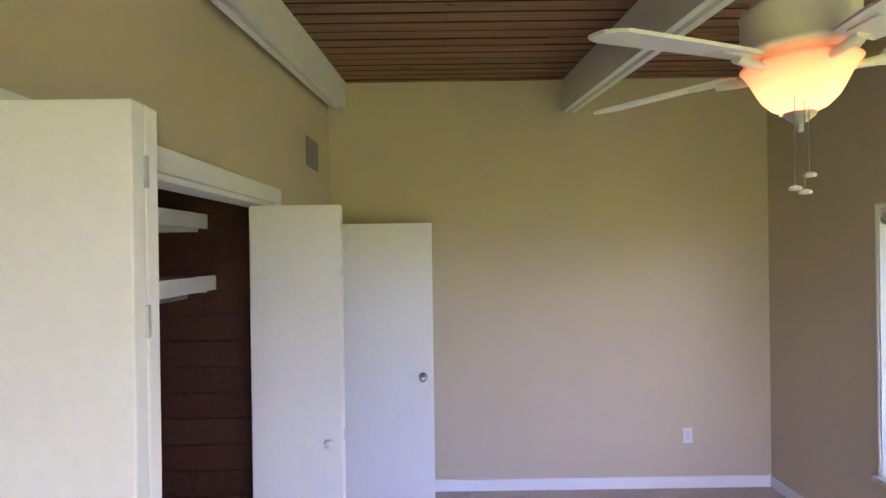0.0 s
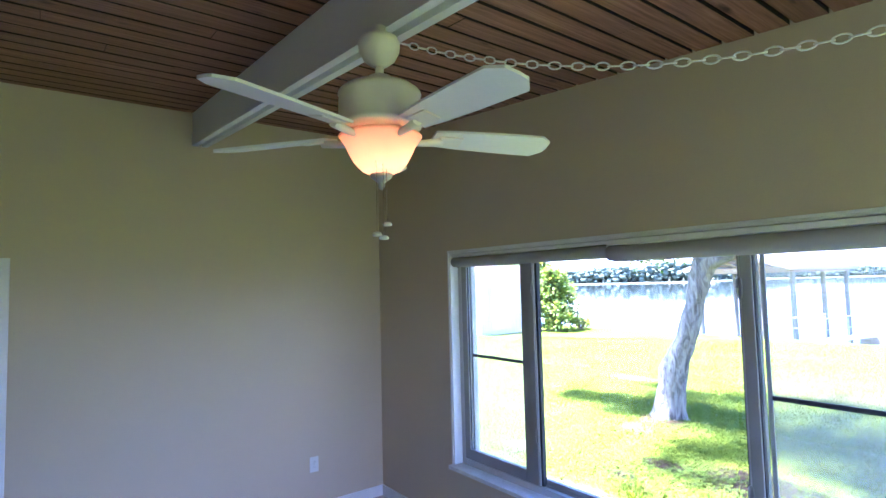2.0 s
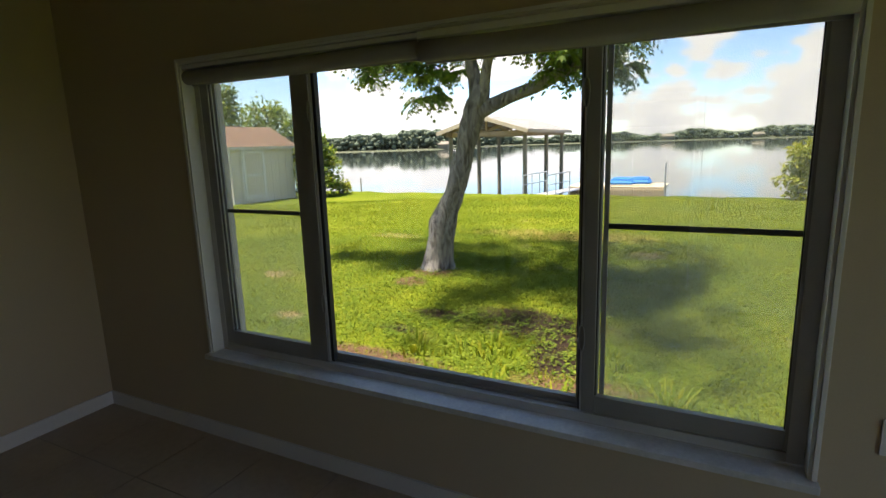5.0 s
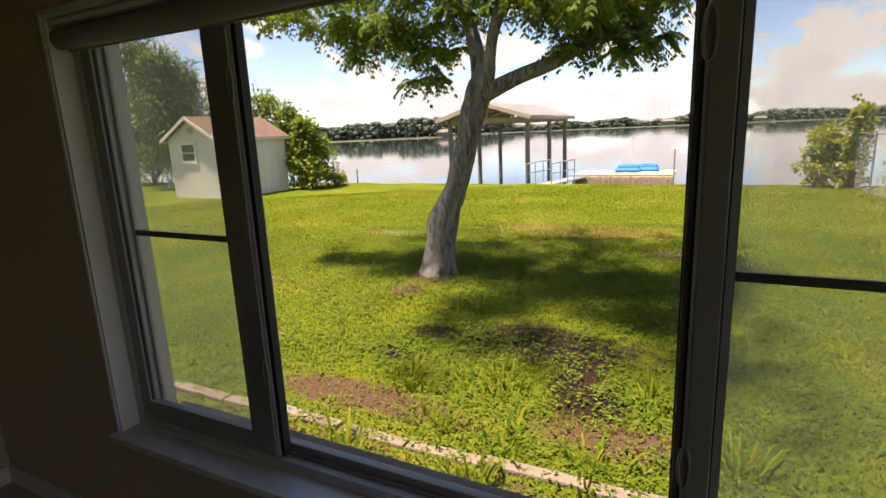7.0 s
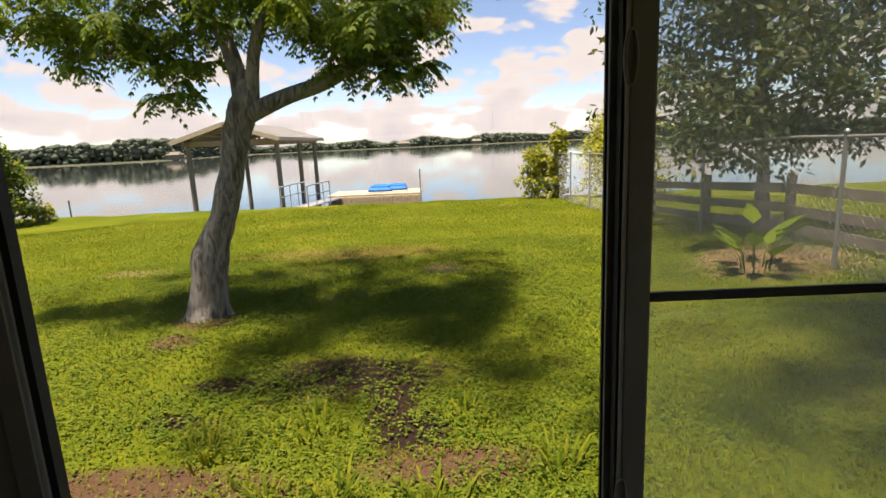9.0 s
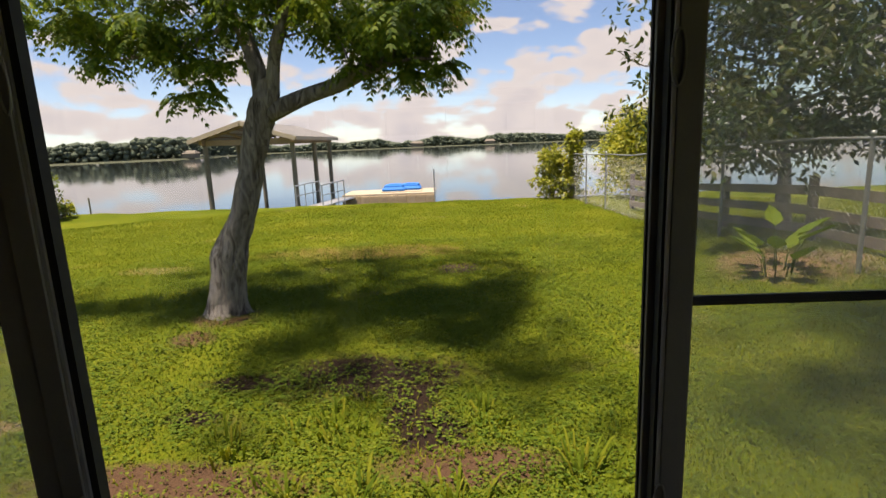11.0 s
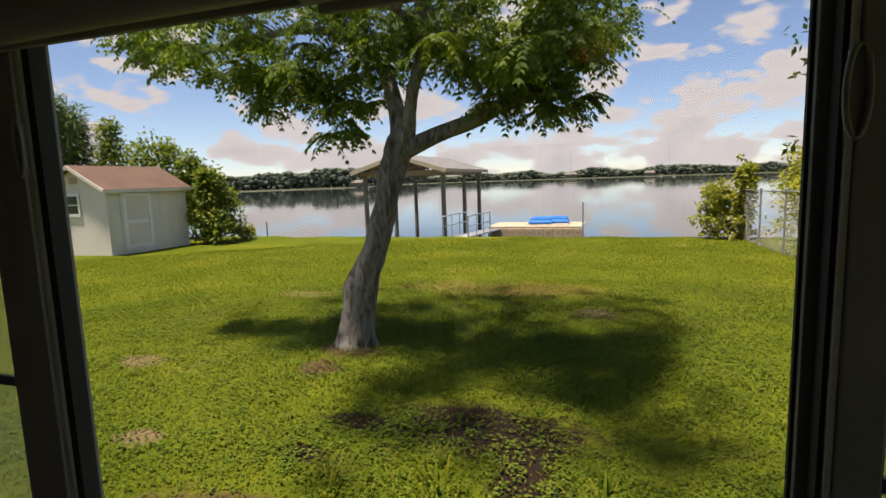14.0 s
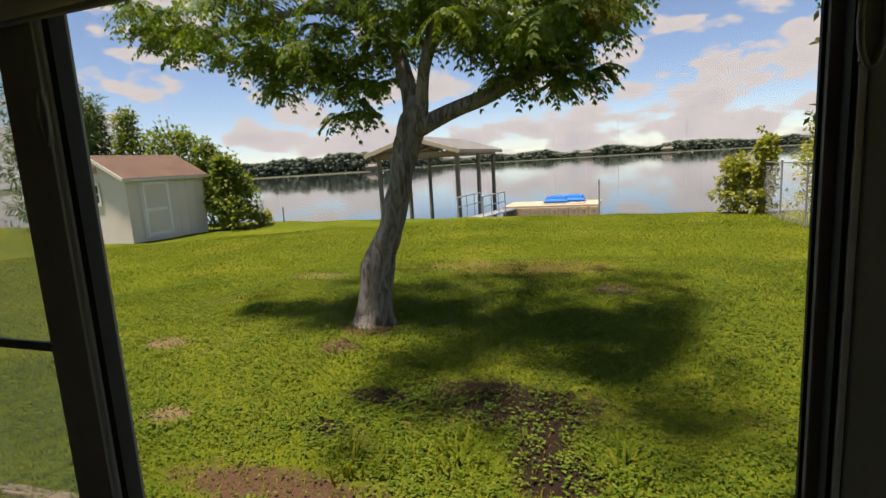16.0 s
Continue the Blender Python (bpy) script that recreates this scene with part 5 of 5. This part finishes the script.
sd = part("door", box(14.62, 15.62, SY0 - 0.035, SY0 - 0.016, -0.18, 1.58, 0.004), SHED_WALL, shed, "white plank door with cross boards")
for zz in (-0.10, 0.68, 1.52):
    part("rail", box(14.63, 15.61, SY0 - 0.052, SY0 - 0.036, zz - 0.05, zz + 0.05), PLATE, sd)
for x in (14.66, 15.58):
    part("stile", box(x - 0.045, x + 0.045, SY0 - 0.05, SY0 - 0.0355, -0.17, 1.57), PLATE, sd)
part("handle", box(15.50, 15.53, SY0 - 0.075, SY0 - 0.053, 0.66, 0.78), GALV, sd)
part("lamp", box(15.08, 15.2, SY0 - 0.07, SY0 - 0.002, 1.6, 1.66, 0.01), PLATE, shed)
sw = part("window", box(SX0 - 0.03, SX0 - 0.002, 17.02, 17.78, 0.92, 1.6, 0.004), SHED_WALL, shed, "small white framed window")
SHEDGLASS = plain("dark_window_glass", (0.02, 0.03, 0.035), (0.03, 0.04, 0.045), 0.08, bump=0.0)
for z0, z1 in ((1.0, 1.24), (1.28, 1.53)):
    part("pane", box(SX0 - 0.036, SX0 - 0.031, 17.1, 17.7, z0, z1), SHEDGLASS, sw)
for b in ((17.02, 17.78, 0.9, 0.985), (17.02, 17.78, 1.545, 1.62), (17.02, 17.085, 0.985, 1.545), (17.715, 17.78, 0.985, 1.545)):
    part("casing", box(SX0 - 0.05, SX0 - 0.031, *b), PLATE, sw)
gv2 = part("gable_vent", box(SX0 - 0.02, SX0 - 0.002, 17.06, 17.38, 1.9, 2.1, 0.004), DOCK_SIDE, shed, "brown slatted gable vent")
for i in range(5):
    part("slat", box(SX0 - 0.032, SX0 - 0.021, 17.07, 17.37, 1.915 + i * 0.036, 1.94 + i * 0.036), DOCK_SIDE, gv2)
part("corner_board", box(SX0 - 0.018, SX0 - 0.001, SY0 - 0.001, SY0 + 0.08, sz, SE - 0.02), SHED_WALL, shed)

picket = thing("white_fence", "short run of white picket fence beyond the shed", "fence", kind="structure")
for i in range(12):
    y = 20.3 + i * 0.22
    part("picket", box(17.0, 17.03, y, y + 0.1, -0.4, 0.75, 0.004), PLATE, picket)
for z in (0.0, 0.5):
    part("fence_rail", box(17.032, 17.06, 20.2, 23.0, z, z + 0.08), PLATE, picket)

stake = thing("shore_stake", "thin dark stake standing at the lawn edge", "post")
part("stake", tube((19.68, 14.47, -0.7), (19.68, 14.47, 0.24), 0.03, 0.026, 8), OLD_POST, stake)

# ---- boathouse ----
boat = thing("boathouse", "open timber boathouse roof on six posts over the lake", "boathouse")
PX, PYL, PYR = (24.0, 27.4, 30.4), 12.2, 8.5
for x in PX:
    for y in (PYL, PYR):
        part("post", tube((x, y, -2.4), (x, y, 2.0), 0.115, 0.10, 12), OLD_POST, boat)
for y in (PYL, PYR):
    part("side_beam", box(23.6, 30.8, y - 0.07, y + 0.07, 1.9, 2.12, 0.008), TIMBER, boat)
for x in (24.0, 27.4, 30.4):
    part("tie_beam", box(x - 0.06, x + 0.06, PYR - 0.1, PYL + 0.1, 1.90 if x != 24.0 else 1.88, 2.10, 0.008), TIMBER, boat)
mid, RE, RR = (PYL + PYR) / 2, 2.10, 2.78
for x in (24.0, 27.4, 30.4):
    for sgn in (-1, 1):
        part("rafter", tube((x, mid, RR - 0.09), (x, mid + sgn * 2.1, RE - 0.04), 0.06, sides=4), TIMBER, boat)
        part("strut", tube((x, mid, 2.08), (x, mid + sgn * 0.95, RR - 0.38), 0.045, sides=4), TIMBER, boat)
    part("king_post", box(x - 0.045, x + 0.045, mid - 0.045, mid + 0.045, 2.1, RR - 0.1), TIMBER, boat)
for sgn in (-1, 1):
    e = mid + sgn * 2.22
    bm = bmesh.new()
    q = [(23.3, mid, RR), (31.0, mid, RR), (31.0, e, RE), (23.3, e, RE)]
    lo2, hi2 = [bm.verts.new((x, y, z)) for x, y, z in q], [bm.verts.new((x, y, z + 0.04)) for x, y, z in q]
    bm.faces.new(lo2), bm.faces.new(hi2[::-1])
    for i in range(4):
        bm.faces.new((lo2[i], lo2[(i + 1) % 4], hi2[(i + 1) % 4], hi2[i]))
    bmesh.ops.recalc_face_normals(bm, faces=bm.faces[:])
    rf = part("roof", bm, METAL_ROOF, boat, "pale ribbed metal roof slope")
    for i in range(16):
        x = 23.45 + i * 0.49
        d = Vector((0, e - mid, RE - RR))
        rib = box(-0.02, 0.02, 0, 1, 0.041, 0.075)
        rib.transform(Matrix.Translation((x, mid, RR)) @ d.to_track_quat("Y", "Z").to_matrix().to_4x4() @ Matrix.Diagonal((1, d.length, 1, 1)))
        part("rib", rib, METAL_ROOF, rf)
    d = Vector((0, e - mid, RE - RR))
    fb = box(-0.02, 0.02, 0, 1, -0.14, 0.03)
    fb.transform(Matrix.Translation((23.27, mid, RR)) @ d.to_track_quat("Y", "Z").to_matrix().to_4x4() @ Matrix.Diagonal((1, d.length, 1, 1)))
    part("rake_board", fb, DECK, rf)
    part("fascia", box(23.3, 31.0, e - 0.015 + sgn * 0.02, e + 0.015 + sgn * 0.02, RE - 0.11, RE + 0.04), DECK, rf)
    for i in range(5):
        t = (i + 0.5) / 5
        yy, zz = mid + (e - mid) * t, RR + (RE - RR) * t - 0.035
        part("purlin", box(23.4, 30.9, yy - 0.03, yy + 0.03, zz - 0.06, zz - 0.005), TIMBER, boat)

# ---- dock, gangway, boat ----
dock = thing("floating_dock", "floating dock with pale deck and tan fender blocks", "dock")
part("deck", box(25.9, 28.3, 2.75, 7.0, -0.64, -0.56, 0.01), DECK, dock)
for i in range(10):
    y = 2.76 + i * 0.424
    blk = part("fender_block", box(25.86, 26.2, y, y + 0.420, -1.35, -0.645, 0.03), DOCK_SIDE, dock)
    part("cleat", box(25.84, 25.88, y + 0.17, y + 0.24, -0.80, -0.72, 0.008), DECK, blk)
part("float", box(26.25, 28.2, 2.85, 6.9, -1.3, -0.67), DOCK_SIDE, dock)
part("mooring_pole", tube((25.9, 2.74, -2.2), (25.9, 2.74, 0.5), 0.035, sides=10), GALV, dock)
gang = thing("gangway", "aluminium gangway with two tube handrails to the dock", "gangway")
bm = bmesh.new()
bm_path_tube(bm, [(21.6, 7.6, -0.55), (26.0, 6.7, -0.58)], [0.45, 0.45], 4)
bm.transform(Matrix.Translation((0, 0, -0.62)) @ Matrix.Diagonal((1, 1, 0.09, 1)))
part("ramp", bm, GALV, gang)
for off in (0.0, -1.05):
    pts = [(22.4, 8.05 + off, -0.9), (22.4, 8.05 + off, 0.10), (22.55, 8.03 + off, 0.18), (24.2, 7.65 + off, 0.22), (24.35, 7.6 + off, 0.14), (24.35, 7.6 + off, -0.9)]
    h = part("handrail", limb(bmesh.new(), pts, [0.026] * 6, 8), GALV, gang)
    part("mid_rail", tube((22.4, 8.05 + off, -0.22), (24.35, 7.6 + off, -0.18), 0.02, sides=8), GALV, h)
    for x, y in ((23.1, 7.88), (23.75, 7.74)):
        part("baluster", tube((x, y + off, -0.8), (x, y + off, 0.19), 0.018, sides=8), GALV, h)
tub = thing("pedal_boat", "bright blue plastic pedal boat lying on the dock", "boat")
for x0, x1, y0, y1, h in ((26.5, 27.6, 4.15, 5.25, 0.30), (26.9, 27.9, 3.45, 4.45, 0.30)):
    bm = box(x0, x1, y0, y1, -0.53, -0.53 + h, 0.10)
    for vv in bm.verts:
        if vv.co.z > -0.35:
            vv.co.x, vv.co.y = (x0 + x1) / 2 + (vv.co.x - (x0 + x1) / 2) * 0.84, (y0 + y1) / 2 + (vv.co.y - (y0 + y1) / 2) * 0.84
    hull = part("hull", bm, BLUE, tub)
    part("hull_panel", box(x0 + 0.28, x1 - 0.28, y0 + 0.28, y1 - 0.28, -0.53 + h - 0.03, -0.53 + h + 0.025, 0.015), BLUE, hull)
part("rub_rail", box(26.4, 28.0, 3.4, 5.3, -0.575, -0.515, 0.02), DECK, tub)

# ---- far shore ----
fr = np.random.RandomState(4)
v, f = [], []


def puff(cx, cy, cz, rx, ry, rz):
    b = len(v)
    rows, cols = 3, 5
    for i in range(rows + 1):
        ph = math.pi * i / rows
        for j in range(cols):
            th = 2 * math.pi * (j + 0.5 * (i % 2)) / cols
            w = 1 + 0.35 * (fr.rand() - 0.5)
            v.append((cx + rx * w * math.sin(ph) * math.cos(th), cy + ry * w * math.sin(ph) * math.sin(th), cz + rz * w * math.cos(ph)))
    for i in range(rows):
        for j in range(cols):
            f.append((b + i * cols + j, b + i * cols + (j + 1) % cols, b + (i + 1) * cols + (j + 1) % cols, b + (i + 1) * cols + j))


for i in range(19000):
    ang = -0.75 + 1.75 * fr.rand()
    near = smooth((ang - 0.33) / 0.16)
    dist = (470 + 40 * fr.rand()) * (1 - near) + (300 + 50 * fr.rand()) * near
    cx, cy = 2 + dist * math.cos(ang), 1.5 + dist * math.sin(ang)
    top = 4.5 + 5 * (0.5 + 0.9 * noise.noise(Vector((ang * 14, 0.3, 0)))) + 3.5 * max(0, noise.noise(Vector((ang * 60, 4, 0)))) + 2.5 * near
    size = 0.5 + 0.85 * fr.rand()
    puff(cx, cy, -1 + (top - size) * fr.rand() ** 0.6 + size * 0.4, size * 1.2, size * 1.5, size)
woods = tagged(soup("far_woods", v, f, FAR_WOOD), "wooded far shore of the lake, haze in its colour", "woods", kind="stuff")
for poly in woods.data.polygons:
    poly.use_smooth = True
v, f = [], []
sh = 60
for i in range(sh + 1):
    ang = -0.8 + 1.85 * i / sh
    near = smooth((ang - 0.33) / 0.16)
    dist = 462 * (1 - near) + 292 * near
    for d, z in ((dist - 3, -1.15), (dist, -0.75), (dist + 30, -0.2), (dist + 900, 0.3)):
        v.append((2 + d * math.cos(ang), 1.5 + d * math.sin(ang), z))
f = [(4 * i + j, 4 * i + j + 1, 4 * i + j + 5, 4 * i + j + 4) for i in range(sh) for j in range(3)]
tagged(soup("far_bank", v, f, plain("far_bank_grass", (0.045, 0.055, 0.025), (0.085, 0.09, 0.05), 0.95, scale=0.05, fine=0.5)), "pale grassy far bank", "bank", kind="structure")
for ang, w, h, label in ((0.075, 5, 2.6, "small pale house on the far shore"), (0.47, 3, 1.6, "small pale house on the far shore"), (-0.06, 4, 2.0, "small pale house on the far shore")):
    d = 466 if ang < 0.3 else 300
    hx, hy = 2 + d * math.cos(ang), 1.5 + d * math.sin(ang)
    hs = thing("house", label, "house", "far houses")
    part("wall", box(hx, hx + 6, hy - w, hy + w, -0.8, h), OLD_POST, hs)
    bm = bmesh.new()
    e0 = [bm.verts.new(q) for q in ((hx - 0.5, hy - w - 0.6, h), (hx + 6.5, hy - w - 0.6, h), (hx + 6.5, hy + w + 0.6, h), (hx - 0.5, hy + w + 0.6, h))]
    e1 = [bm.verts.new(q) for q in ((hx + 3, hy - w * 0.8, h + 1.6), (hx + 3, hy + w * 0.8, h + 1.6))]
    for q in ((e0[0], e0[1], e1[0]), (e0[1], e0[2], e1[1], e1[0]), (e0[2], e0[3], e1[1]), (e0[3], e0[0], e1[0], e1[1]), (e0[3], e0[2], e0[1], e0[0])):
        bm.faces.new(q)
    part("roof", bm, RAIL_WOOD, hs)
for ang, h in ((0.13, 30), (0.02, 36), (0.235, 26), (0.075, 22), (-0.09, 30), (0.30, 24)):
    hx, hy = 2 + 520 * math.cos(ang), 1.5 + 520 * math.sin(ang)
    tw = thing("radio_mast", "thin grey radio mast above the far trees", "mast", "radio masts")
    part("mast", tube((hx, hy, -1), (hx, hy, h), 0.13, 0.08, 6), GALV, tw)

# ---- floor tiles ----
T = 0.457
tile_me = finish("tile", box(0.003, T - 0.003, 0.003, T - 0.003, -0.006, 0.0, 0.0015), TILE)
floor_ob = bpy.data.objects["floor"]
y = YN
while y > YS:
    x = XE
    while x > XW:
        w, h = min(T, x - XW), min(T, y - YS)
        if w > 0.05 and h > 0.05:
            ob = new("tile", tile_me.data)
            ob.parent = floor_ob
            ob.matrix_basis = Matrix.Translation((x - w, y - h, 0)) @ Matrix.Diagonal((w / T, h / T, 1, 1))
        x -= T
    y -= T
bpy.data.objects.remove(tile_me)
structure("floor_hall", box(XW - 1.4, XW - 0.001, C0 - 0.2, YN, -0.003, 0.0005), TILE, "beige tile inside closet and hall")
